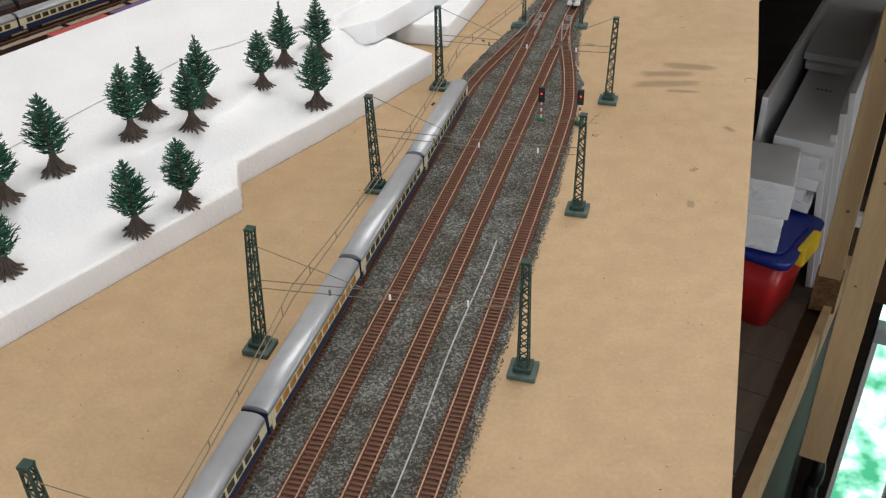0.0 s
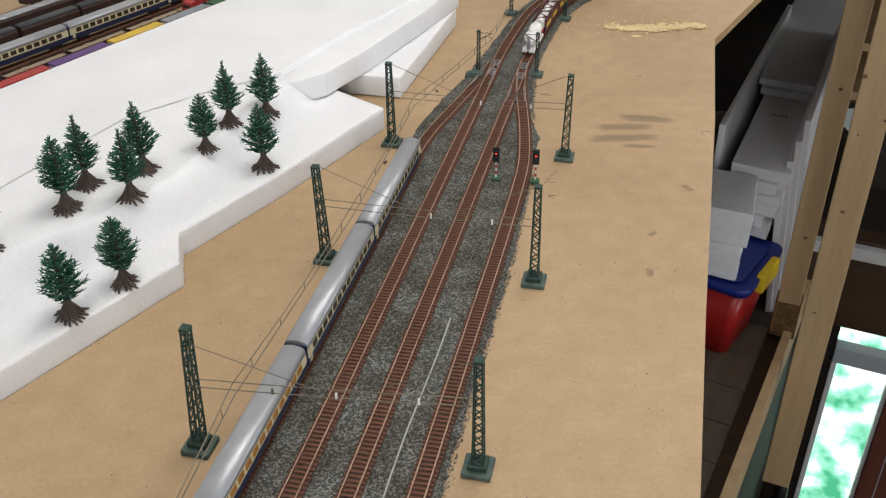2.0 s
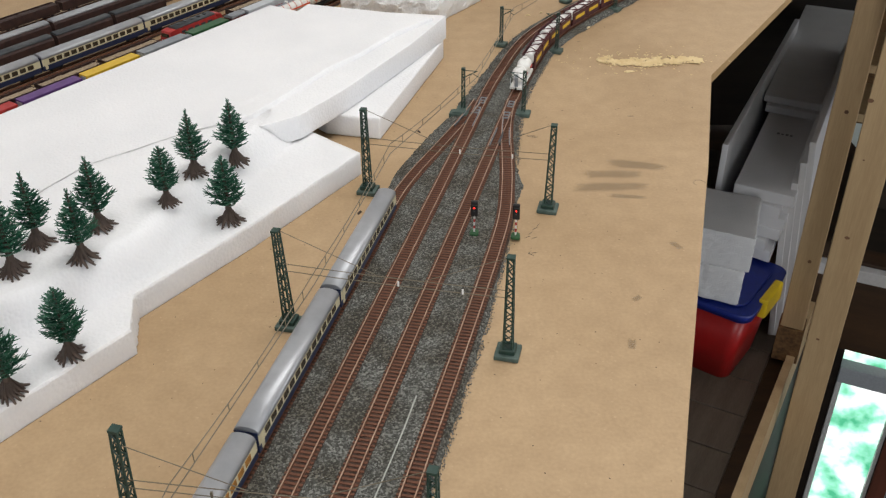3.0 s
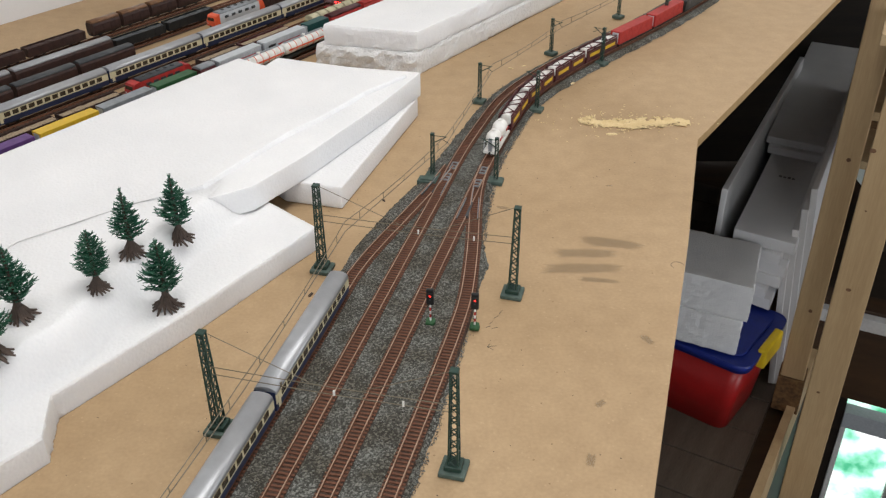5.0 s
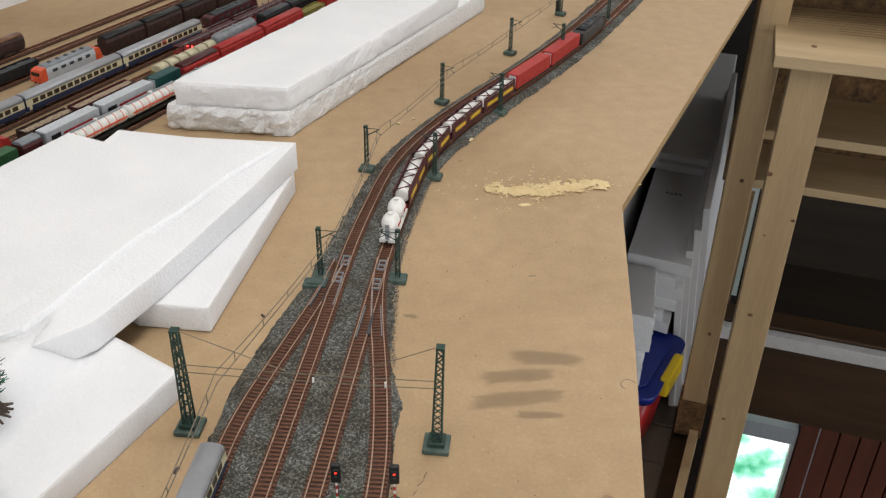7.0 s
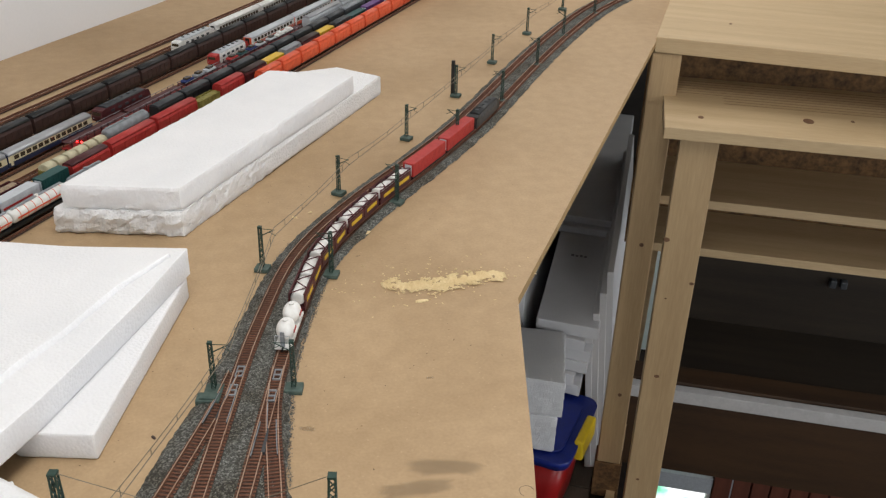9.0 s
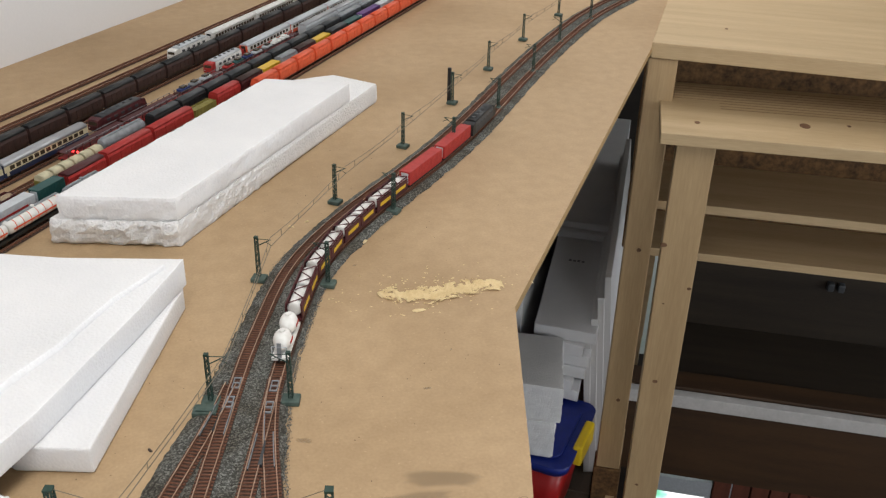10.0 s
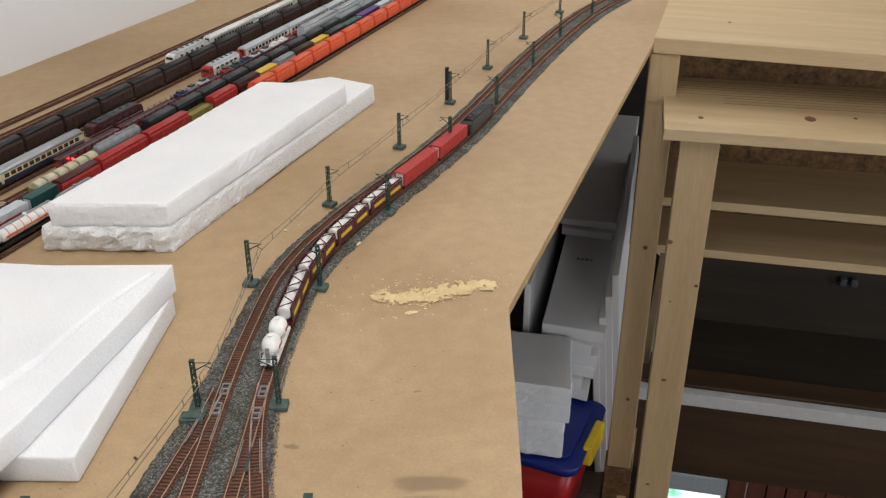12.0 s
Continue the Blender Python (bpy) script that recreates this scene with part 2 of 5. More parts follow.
M_BEAM = timber("stained_beam", (0.062, 0.031, 0.013), (0.030, 0.016, 0.008), along=(0.3, 3, 3))
M_FLOOR = timber("worn_floorboards", (0.12, 0.092, 0.068), (0.06, 0.045, 0.033), along=(3, 0.3, 3))
M_WALL = mat("white_wall", (0.74, 0.73, 0.73), (0.70, 0.69, 0.69), rough=0.85, scale=3, fine=200, bump=0.08)
M_CEIL = mat("ceiling_board", (0.7, 0.69, 0.66), rough=0.9, scale=3)
M_CARD = mat("cardboard", (0.30, 0.24, 0.17), rough=0.85, scale=30)
M_TUB_RED = mat("red_plastic", (0.36, 0.012, 0.012), (0.30, 0.010, 0.010), rough=0.35, scale=30, bump=0.02)
M_TUB_BLUE = mat("blue_plastic", (0.010, 0.025, 0.22), (0.008, 0.018, 0.16), rough=0.35, scale=30, bump=0.02)
M_TUB_YELLOW = mat("yellow_plastic", (0.72, 0.50, 0.02), rough=0.4, scale=30, bump=0.02, spread=0.1)
M_BRICK = timber("red_brown_boards", (0.20, 0.062, 0.036), (0.11, 0.036, 0.022), rough=0.6, along=(3, 3, 0.3))
M_LAMP_RED = glow("red_lamp", (1.0, 0.02, 0.02), 12)
M_SIGNAL_RED = glow("signal_lamp", (1.0, 0.03, 0.02), 2.5)
M_LAMP_GREEN = glow("green_lamp", (0.05, 1.0, 0.15), 5)


# ---------- mesh helpers ----------
def part(name, bm, material, parent=None, label=""):
    me = bpy.data.meshes.new(name)
    bm.to_mesh(me)
    bm.free()
    for q in material if isinstance(material, (list, tuple)) else (material,):
        me.materials.append(q)
    ob = new(name, me)
    ob.parent = parent
    if label:
        ob["label"] = label
    return ob


def share(name, ob, parent, m):
    """Another part on the mesh of ob."""
    o = new(name, ob.data)
    o.parent, o.matrix_basis = parent, m
    return o


def thing(name, m, label, category, group="", kind=""):
    if len(label.split()) < 4:
        label += " standing in the yard"
    e = new(name)
    e.empty_display_size = 0.01
    e.matrix_world = m
    return tagged(e, label, category, group, kind)


def box(bm, x0, x1, y0, y1, z0, z1, bevel=0.0, mi=0):
    ret = bmesh.ops.create_cube(bm, size=1, matrix=Matrix.LocRotScale(((x0 + x1) / 2, (y0 + y1) / 2, (z0 + z1) / 2), None, (x1 - x0, y1 - y0, z1 - z0)))
    vs = ret["verts"]
    fs = {f for v in vs for f in v.link_faces}
    for f in fs:
        f.material_index = mi
    if bevel:
        es = list({e for v in vs for e in v.link_edges})
        bmesh.ops.bevel(bm, geom=es, offset=bevel, segments=2, affect="EDGES", profile=0.5)
    return bm


def boxm(*a, **k):
    return box(bmesh.new(), *a, **k)


def rod(bm, a, b, r, n=6, r2=None, mi=0):
    a, b = Vector(a), Vector(b)
    d = b - a
    if d.length < 1e-7:
        return bm
    q = d.to_track_quat("Z", "Y").to_matrix().to_4x4()
    ret = bmesh.ops.create_cone(bm, cap_ends=True, segments=n, radius1=r, radius2=r if r2 is None else r2, depth=d.length, matrix=Matrix.Translation((a + b) / 2) @ q)
    for f in {f for v in ret["verts"] for f in v.link_faces}:
        f.material_index = mi
    return bm


def quick_rod(vs, fs, a, b, r0, r1, n=3):
    """A thin tapered stick, added to plain lists of corners and faces."""
    a, b = Vector(a), Vector(b)
    q = (b - a).to_track_quat("Z", "Y")
    k = len(vs)
    for p, r in ((a, r0), (b, r1)):
        for j in range(n):
            w = 2 * math.pi * j / n
            vs.append(tuple(p + q @ Vector((r * math.cos(w), r * math.sin(w), 0))))
    for j in range(n):
        fs.append((k + j, k + (j + 1) % n, k + n + (j + 1) % n, k + n + j))
    fs.append(tuple(k + n + j for j in range(n)))


def quick_part(name, vs, fs, material, parent, label=""):
    me = bpy.data.meshes.new(name)
    me.from_pydata(vs, [], fs)
    me.materials.append(material)
    ob = new(name, me)
    ob.parent = parent
    if label:
        ob["label"] = label
    return ob


def grains(rng, places, lo, hi, flat):
    """Eight-sided grains at (x, y, z) places."""
    shape = np.array([(1, 0, 0), (0, 1, 0), (-1, 0, 0), (0, -1, 0), (0, 0, 1), (0, 0, -1)], float)
    vs, fs = [], []
    for x, y, z in places:
        size = rng.uniform(lo, hi, 3) * (1, 1, flat)
        w = rng.uniform(0, 6.28)
        c, sn = math.cos(w), math.sin(w)
        k = len(vs)
        for v in shape * size:
            vs.append((x + v[0] * c - v[1] * sn, y + v[0] * sn + v[1] * c, z + v[2]))
        fs += [(k, k + 1, k + 4), (k + 1, k + 2, k + 4), (k + 2, k + 3, k + 4), (k + 3, k, k + 4), (k + 1, k, k + 5), (k + 2, k + 1, k + 5), (k + 3, k + 2, k + 5), (k, k + 3, k + 5)]
    return vs, fs


def extrude_profile(bm, prof, y0, y1, mi=0, smooth=False):
    """A closed profile of (x, z), swept along y, with end caps."""
    A = [bm.verts.new((x, y0, z)) for x, z in prof]
    B = [bm.verts.new((x, y1, z)) for x, z in prof]
    n = len(prof)
    for i in range(n):
        f = bm.faces.new((A[i], A[(i + 1) % n], B[(i + 1) % n], B[i]))
        f.material_index, f.smooth = mi, smooth
    for loop in (A[::-1], B):
        f = bm.faces.new(loop)
        f.material_index = mi
    bmesh.ops.recalc_face_normals(bm, faces=bm.faces)
    return bm


def tube(bm, pts, r, n=5):
    """One unbroken round wire through the points."""
    pts = [Vector(p) for p in pts]
    rings = []
    for i, p in enumerate(pts):
        d = (pts[min(i + 1, len(pts) - 1)] - pts[max(i - 1, 0)]).normalized()
        q = d.to_track_quat("Z", "Y")
        rings.append([bm.verts.new(p + q @ Vector((r * math.cos(2 * math.pi * k / n), r * math.sin(2 * math.pi * k / n), 0))) for k in range(n)])
    for a, b in zip(rings, rings[1:]):
        for k in range(n):
            bm.faces.new((a[k], a[(k + 1) % n], b[(k + 1) % n], b[k]))
    bm.faces.new(rings[0][::-1])
    bm.faces.new(rings[-1])
    return bm


def slab(bm, poly, z0, z1, bevel=0.0):
    """An upright prism on a plan polygon."""
    lo = [bm.verts.new((x, y, z0)) for x, y in poly]
    hi = [bm.verts.new((x, y, z1)) for x, y in poly]
    n = len(poly)
    for i in range(n):
        bm.faces.new((lo[i], lo[(i + 1) % n], hi[(i + 1) % n], hi[i]))
    bm.faces.new(lo[::-1])
    bm.faces.new(hi)
    bmesh.ops.recalc_face_normals(bm, faces=bm.faces)
    if bevel:
        bmesh.ops.bevel(bm, geom=[e for e in bm.edges], offset=bevel, segments=2, affect="EDGES", profile=0.5)
    return bm


# ---------- lines of the tracks ----------
def catmull(P, step=0.004):
    P = [Vector(p).to_2d() for p in P]
    P = [2 * P[0] - P[1]] + P + [2 * P[-1] - P[-2]]
    out = []
    for i in range(1, len(P) - 2):
        a, b, c, d = P[i - 1:i + 3]
        n = max(2, int((c - b).length / step))
        for j in range(n):
            t = j / n
            out.append(0.5 * ((2 * b) + (c - a) * t + (2 * a - 5 * b + 4 * c - d) * t * t + (3 * b - a - 3 * c + d) * t ** 3))
    out.append(P[-2])
    return out


def even(P, step=0.005, smooth=0):
    A = np.array([tuple(p) for p in P])
    s = np.r_[0, np.cumsum(np.hypot(*np.diff(A, axis=0).T))]
    t = np.linspace(0, s[-1], int(s[-1] / step) + 1)
    A = np.c_[np.interp(t, s, A[:, 0]), np.interp(t, s, A[:, 1])]
    for _ in range(smooth):
        A[1:-1] = (A[:-2] + 2 * A[1:-1] + A[2:]) / 4
    return A


def beside(A, off):
    d = np.gradient(A, axis=0)
    d /= np.hypot(*d.T)[:, None]
    return A + np.c_[d[:, 1], -d[:, 0]] * off


def line2(y):
    return -0.102 + 0.2523 * (y - 0.234)


MAIN = even(catmull([(line2(y), y) for y in (-0.35, 0.1, 0.5, 0.8, 0.95, 1.05)] + [(0.126, 1.12), (0.146, 1.182), (0.170, 1.235), (0.201, 1.285), (0.243, 1.343), (0.288, 1.398), (0.337, 1.455), (0.394, 1.525), (0.456, 1.607), (0.519, 1.699), (0.61, 1.835), (0.736, 2.014), (0.872, 2.191), (0.974, 2.303), (1.16, 2.48)]), smooth=60)
SECOND = even(beside(MAIN, 0.0348))
SIDE_L = even(catmull([(line2(y) - 0.036, y) for y in (-0.35, 0.1, 0.5, 0.7)] + [(-0.001, 0.784), (0.015, 0.83), (0.033, 0.872), (0.053, 0.918), (0.0725, 0.965), (0.089, 1.012)]), smooth=25)
SIDE_R = even(catmull([(line2(y) + 0.0785, y) for y in (-0.35, 0.1, 0.4, 0.62)] + [(0.101, 0.735), (0.107, 0.78), (0.111, 0.825), (0.1135, 0.87), (0.1155, 0.915), (0.120, 0.965), (0.129, 1.012)]), smooth=25)


def spot(A, s):
    """Place and heading at s metres along a line."""
    d = np.r_[0, np.cumsum(np.hypot(*np.diff(A, axis=0).T))]
    x, y = np.interp(s, d, A[:, 0]), np.interp(s, d, A[:, 1])
    e = 0.004
    tx, ty = np.interp(s + e, d, A[:, 0]) - np.interp(s - e, d, A[:, 0]), np.interp(s + e, d, A[:, 1]) - np.interp(s - e, d, A[:, 1])
    return x, y, math.degrees(math.atan2(-tx, ty))


def length_at(A, y):
    d = np.r_[0, np.cumsum(np.hypot(*np.diff(A, axis=0).T))]
    return float(np.interp(y, A[:, 1], d))


def chord(A, s, length):
    """Pose of a vehicle of that length whose middle is s along a line; its y axis runs along the line."""
    x0, y0, _ = spot(A, s - length * 0.35)
    x1, y1, _ = spot(A, s + length * 0.35)
    return pose((x0 + x1) / 2, (y0 + y1) / 2, 0, 0, 0, math.degrees(math.atan2(-(x1 - x0), y1 - y0)))


RAIL_TOP = 0.0070


def sweep_rail(bm, A, off, z0, z1, w):
    L, R = beside(A, off - w / 2), beside(A, off + w / 2)
    rows = [[bm.verts.new((*L[i], z0)), bm.verts.new((*L[i], z1)), bm.verts.new((*R[i], z1)), bm.verts.new((*R[i], z0))] for i in range(len(A))]
    for a, b in zip(rows, rows[1:]):
        for j in range(3):
            f = bm.faces.new((a[j], b[j], b[j + 1], a[j + 1]))
            f.material_index = 1 if j == 1 else 0
    bm.faces.new(rows[0])
    bm.faces.new(rows[-1][::-1])
    bmesh.ops.recalc_face_normals(bm, faces=bm.faces)
    return bm


sleeper_mesh = None


def track(A, label, near=(0.2, 0.2), dz=0.0, pitch=0.0040, gauge=0.009):
    """Two rails on sleepers; the sleepers of the near stretch are parts of their own."""
    global sleeper_mesh
    ob = thing("railway_track", pose(0, 0, 0), label, "railway track", "tracks on the board")
    for sgn in (-1, 1):
        part("rail", sweep_rail(bmesh.new(), A, sgn * (gauge + 0.0008) / 2, 0.0046 + dz, RAIL_TOP + dz, 0.0009), (M_RAIL_SIDE, M_RAIL_TOP), ob)
    bed = bmesh.new()
    L, C, R = beside(A, -0.0092), A, beside(A, 0.0092)
    rows = [[bed.verts.new((*L[i], 0.0006)), bed.verts.new((*beside(A[max(0, i - 1):i + 2], -0.0078)[min(i, 1)], 0.0043 + dz + 0.0003 * noise.noise(Vector((i, 0, 0))))), bed.verts.new((*beside(A[max(0, i - 1):i + 2], 0.0078)[min(i, 1)], 0.0043 + dz + 0.0003 * noise.noise(Vector((i, 9, 0))))), bed.verts.new((*R[i], 0.0006))] for i in range(len(A))]
    for a, b in zip(rows, rows[1:]):
        for j in range(3):
            bed.faces.new((a[j], a[j + 1], b[j + 1], b[j]))
    bmesh.ops.recalc_face_normals(bed, faces=bed.faces)
    part("rusty_bed", bed, M_BED, ob, "rust stained ballast between the sleepers")
    total = float(np.hypot(*np.diff(A, axis=0).T).sum())
    verts, faces = [], []
    i = 0
    rng = random.Random(len(A))
    while i * pitch < total:
        x, y, h = spot(A, i * pitch)
        m = pose(x, y, dz + rng.uniform(-0.0001, 0.0001), 0, 0, h + rng.uniform(-1.5, 1.5))
        i += 1
        if near[0] <= y <= near[1]:
            if sleeper_mesh is None:
                first = part("sleeper", boxm(-0.0078, 0.0078, -0.00098, 0.00098, 0.0026, 0.0050, 0.0002), M_SLEEPER, ob)
                first.matrix_basis = m
                sleeper_mesh = first
            else:
                share("sleeper", sleeper_mesh, ob, m)
            continue
        b = len(verts)
        for lx, ly, lz in ((-1, -1, 0), (1, -1, 0), (1, 1, 0), (-1, 1, 0), (-0.97, -0.85, 1), (0.97, -0.85, 1), (0.97, 0.85, 1), (-0.97, 0.85, 1)):
            verts.append(tuple(m @ Vector((lx * 0.0078, ly * 0.00098, 0.0026 + lz * 0.0024))))
        faces += [(b + 4, b + 5, b + 6, b + 7), (b, b + 1, b + 5, b + 4), (b + 1, b + 2, b + 6, b + 5), (b + 2, b + 3, b + 7, b + 6), (b + 3, b, b + 4, b + 7)]
    if verts:
        me = bpy.data.meshes.new("sleeper")
        me.from_pydata(verts, [], faces)
        me.materials.append(M_SLEEPER)
        o = new("sleeper", me)
        o.parent, o["kind"] = ob, "stuff"
    return ob


def yard_line(off, a, b):
    v, n = np.array([0.5617, 0.8273]), np.array([0.8273, -0.5617])
    return np.array([v * t + n * off for t in np.linspace(a, b, 60)])


# ---------- room and boards ----------
V, N = np.array([0.5617, 0.8273]), np.array([0.8273, -0.5617])


def struct(name, bm, material, label="", category=""):
    return tagged(part(name, bm, material), label, category, kind="structure")


def board(name, poly, z0, z1):
    bm = slab(bmesh.new(), poly, z0, z1)
    for f in bm.faces:
        f.material_index = 0 if abs(f.normal.z) > 0.5 else 1
    return struct(name, bm, (M_BOARD, M_EDGE), "bare brown hardboard baseboard of the model railway", "baseboard")


board("baseboard_near", [(-1.6, -0.55), (-0.085, -0.55), (0.142, 0.215), (0.221, 0.5), (0.323, 0.855), (0.386, 1.092), (-1.6, 1.66)], -0.012, 0.0)
board("baseboard_far", [(-1.6, 1.6605), (0.386, 1.0925), (0.93, 1.93), (2.06, 3.67), (0.6, 4.4), (-1.6, 2.2)], -0.0124, -0.0004)
struct("baseboard_batten", slab(bmesh.new(), [(-1.5, -0.5), (-0.13, -0.5), (0.06, 0.2), (0.30, 1.08), (0.80, 1.93), (1.95, 3.7), (0.6, 4.3), (-1.5, 2.1)], -0.075, -0.0128), M_OSB, "dark timber framing under the baseboard", "framing")

wp = [N * -1.372 + V * t for t in (-1.2, 4.6)]
wq = [p - N * 0.1 for p in wp]
struct("wall_west", slab(bmesh.new(), [tuple(wp[0]), tuple(wp[1]), tuple(wq[1]), tuple(wq[0])], -3.3, 1.45), M_WALL, "plain white painted wall behind the yard", "wall")
struct("wall_north", boxm(-0.2, 4.2, 4.45, 4.55, -3.3, 1.45), M_WALL, "plain white end wall", "wall")
struct("wall_east", boxm(4.1, 4.2, -2.1, 4.45, -3.3, 1.45), M_WALL, "plain white wall", "wall")
struct("wall_south", boxm(-2.6, 4.1, -2.2, -2.1, -3.3, 1.45), M_WALL, "plain white wall behind the walkway", "wall")
struct("wall_southwest", boxm(-2.7, -2.6, -2.2, 0.6, -3.3, 1.45), M_WALL, "plain white wall", "wall")
struct("ceiling", boxm(-2.7, 4.2, -2.2, 4.55, 1.45, 1.5), M_CEIL, "pale ceiling", "ceiling")

# attic floor with the edge of the stairwell
FLOOR = -1.20
fe0, fe1 = np.array([0.05, 0.25]), np.array([1.70, 3.205])
fd = (fe1 - fe0) / np.hypot(*(fe1 - fe0))
fn = np.array([fd[1], -fd[0]])
e0, e1 = np.array([-0.60, -0.80]), fe1
floor = struct("floor", slab(bmesh.new(), [(-2.6, -0.85), tuple(e0), tuple(e1), (1.7, 4.4), (-0.4, 4.4), (-2.6, 1.2)], FLOOR - 0.12, FLOOR - 0.034), M_BEAM, "worn dusty wooden floor under the railway", "floor")
first = None
for k in range(30):
    m = pose(e0[0], e0[1], FLOOR - 0.012, 0, 0, math.degrees(math.atan2(-fd[0], fd[1]))) @ pose(-0.005, 0.146 * k, 0.0006 * (k % 3) - 0.0012)
    if first is None:
        first = part("floorboard", boxm(-1.15, 0, 0, 0.142, -0.0215, 0, 0.002), M_FLOOR, floor)
        first.matrix_basis = m
    else:
        share("floorboard", first, floor, m)
struct("stairwell_trim", slab(bmesh.new(), [tuple(e0), tuple(e0 + fn * 0.022), tuple(e1 + fn * 0.022), tuple(e1)], FLOOR - 0.14, FLOOR + 0.012), M_PINE, "pale worn edge board of the stairwell", "trim")
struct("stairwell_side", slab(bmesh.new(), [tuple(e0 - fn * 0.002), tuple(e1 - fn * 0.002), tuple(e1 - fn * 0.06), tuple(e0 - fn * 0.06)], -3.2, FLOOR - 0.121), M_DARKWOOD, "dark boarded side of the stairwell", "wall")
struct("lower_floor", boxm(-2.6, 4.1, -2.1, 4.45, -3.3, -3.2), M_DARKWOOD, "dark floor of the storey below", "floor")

# ---------- rack of pine planks beside the board ----------
P1 = thing("timber_post", pose(1.0, 2.0, 0, 0, 0, -26), "rough square pine post standing on the floor", "post", "timber posts")
part("post_shaft", boxm(-0.030, 0.030, -0.030, 0.030, -1.10, -0.024, 0.003), M_PINE, P1)
part("post_foot", boxm(-0.034, 0.034, -0.034, 0.034, FLOOR - 0.012, -1.1005, 0.002), M_OSB, P1, "strand board packing under the post")
P2 = thing("timber_post", pose(0.9985, 1.817, 0, 0, 0, -26), "planed pine post with dark knots, beside the stairwell", "post", "timber posts")
part("post_shaft", boxm(-0.037, 0.037, -0.024, 0.024, -1.62, -0.1355, 0.002), M_PINE, P2)
for kx, kz, kr in ((-0.0075, -0.70, 0.0042), (0.031, -0.457, 0.0035), (-0.033, -0.362, 0.005), (-0.012, -1.0, 0.003), (-0.016, -0.50, 0.0018)):
    bm = bmesh.new()
    rod(bm, (kx, -0.0245, kz), (kx, -0.0236, kz), kr, 10)
    bmesh.ops.scale(bm, vec=(1.4, 1, 1), space=Matrix.Translation((-kx, 0, -kz)), verts=bm.verts)
    part("knot", bm, M_KNOT, P2)
for kz in (-0.463, -0.882):
    part("knot", rod(bmesh.new(), (0.004, -0.0305, kz), (0.004, -0.0296, kz), 0.005, 10), M_KNOT, P1)


def plank(name, corner, ang, length, depth, z0, z1, label, knots=()):
    ob = thing(name, pose(corner[0], corner[1], 0, 0, 0, ang), label, "plank", "pine planks of the rack")
    part("plank_board", boxm(0, length, 0, depth, z0, z1, 0.002), M_PLANK, ob)
    for kx, ky, r in knots:
        bm = bmesh.new()
        rod(bm, (kx, ky, z1 - 0.001), (kx, ky, z1 + 0.0004), r, 12)
        bmesh.ops.scale(bm, vec=(1.1, 1.5, 1), space=Matrix.Translation((-kx, -ky, 0)), verts=bm.verts)
        part("knot", bm, M_KNOT, ob)
    return ob


plank("top_plank", (0.961, 1.979), -30.6, 1.7, 1.0, -0.022, 0.010, "wide pale laminated pine top of the rack", ((0.14, 0.16, 0.003),))
T2 = plank("lower_plank", (0.911, 1.800), -25.2, 1.7, 0.325, -0.135, -0.111, "pale pine plank with brown knots and saw grooves", ((0.070, 0.072, 0.005), (0.275, 0.105, 0.0095), (0.36, 0.125, 0.0035)))
for k in range(9):
    part("groove", boxm(0.004 if k > 2 else 0.12, 0.62 - 0.05 * (k % 3), 0.165 + k * 0.0165, 0.1675 + k * 0.0165, -0.1112, -0.1106), M_GROOVE, T2)
AW, DW = np.array([1.136, 2.21]), -26.1


def on_wall(name, s0, s1, o0, o1, z0, z1, material, label, category, bevel=0.002):
    ob = struct(name, boxm(s0, s1, o0, o1, z0, z1, bevel), material, label, category)
    ob.matrix_world = pose(AW[0], AW[1], 0, 0, 0, DW)
    return ob


on_wall("back_panel", -0.06, 1.9, 0.032, 0.045, -0.62, -0.024, M_OSB, "rough brown strand board panel", "panel")
on_wall("tread_upper", -0.05, 1.9, -0.214, 0.0315, -0.387, -0.366, M_PLANK, "pale pine tread of the rack, below the knotty plank", "tread")
on_wall("tread_lower", -0.05, 1.9, -0.18, 0.0315, -0.525, -0.504, M_PLANK, "pale pine tread low in the rack", "tread")
on_wall("recess_back", 0.06, 1.9, 0.40, 0.42, -1.30, -0.3, M_RECESS, "boards in the recess, coloured dark for its shade", "panel")
on_wall("recess_floor", 0.06, 1.9, 0.03, 0.40, -1.068, -1.046, M_RECESS, "recess floor boarding, coloured dark for the shade", "panel")
on_wall("white_edge", -0.05, 1.9, 0.0, 0.03, -1.085, -1.045, M_EDGE_PAINT, "white painted edge strip above the stairwell", "trim")
on_wall("stairwell_beam", -0.05, 1.9, 0.004, 0.05, -1.33, -1.0855, M_BEAM, "old brown stained beam above the stairwell", "beam")
on_wall("sill_board", 0.0, 1.9, 0.031, 0.11, -1.0455, -1.036, M_BEAM, "rough brown board behind the white edge strip", "panel")
on_wall("lintel", 0.161, 0.379, 0.56, 0.62, -1.885, -1.815, M_PALE, "pale grey lintel over the lower window", "lintel")
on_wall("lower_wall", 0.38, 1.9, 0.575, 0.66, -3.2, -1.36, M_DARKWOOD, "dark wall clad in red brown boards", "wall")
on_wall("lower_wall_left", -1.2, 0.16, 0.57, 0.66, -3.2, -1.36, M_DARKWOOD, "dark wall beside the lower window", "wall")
bk = None
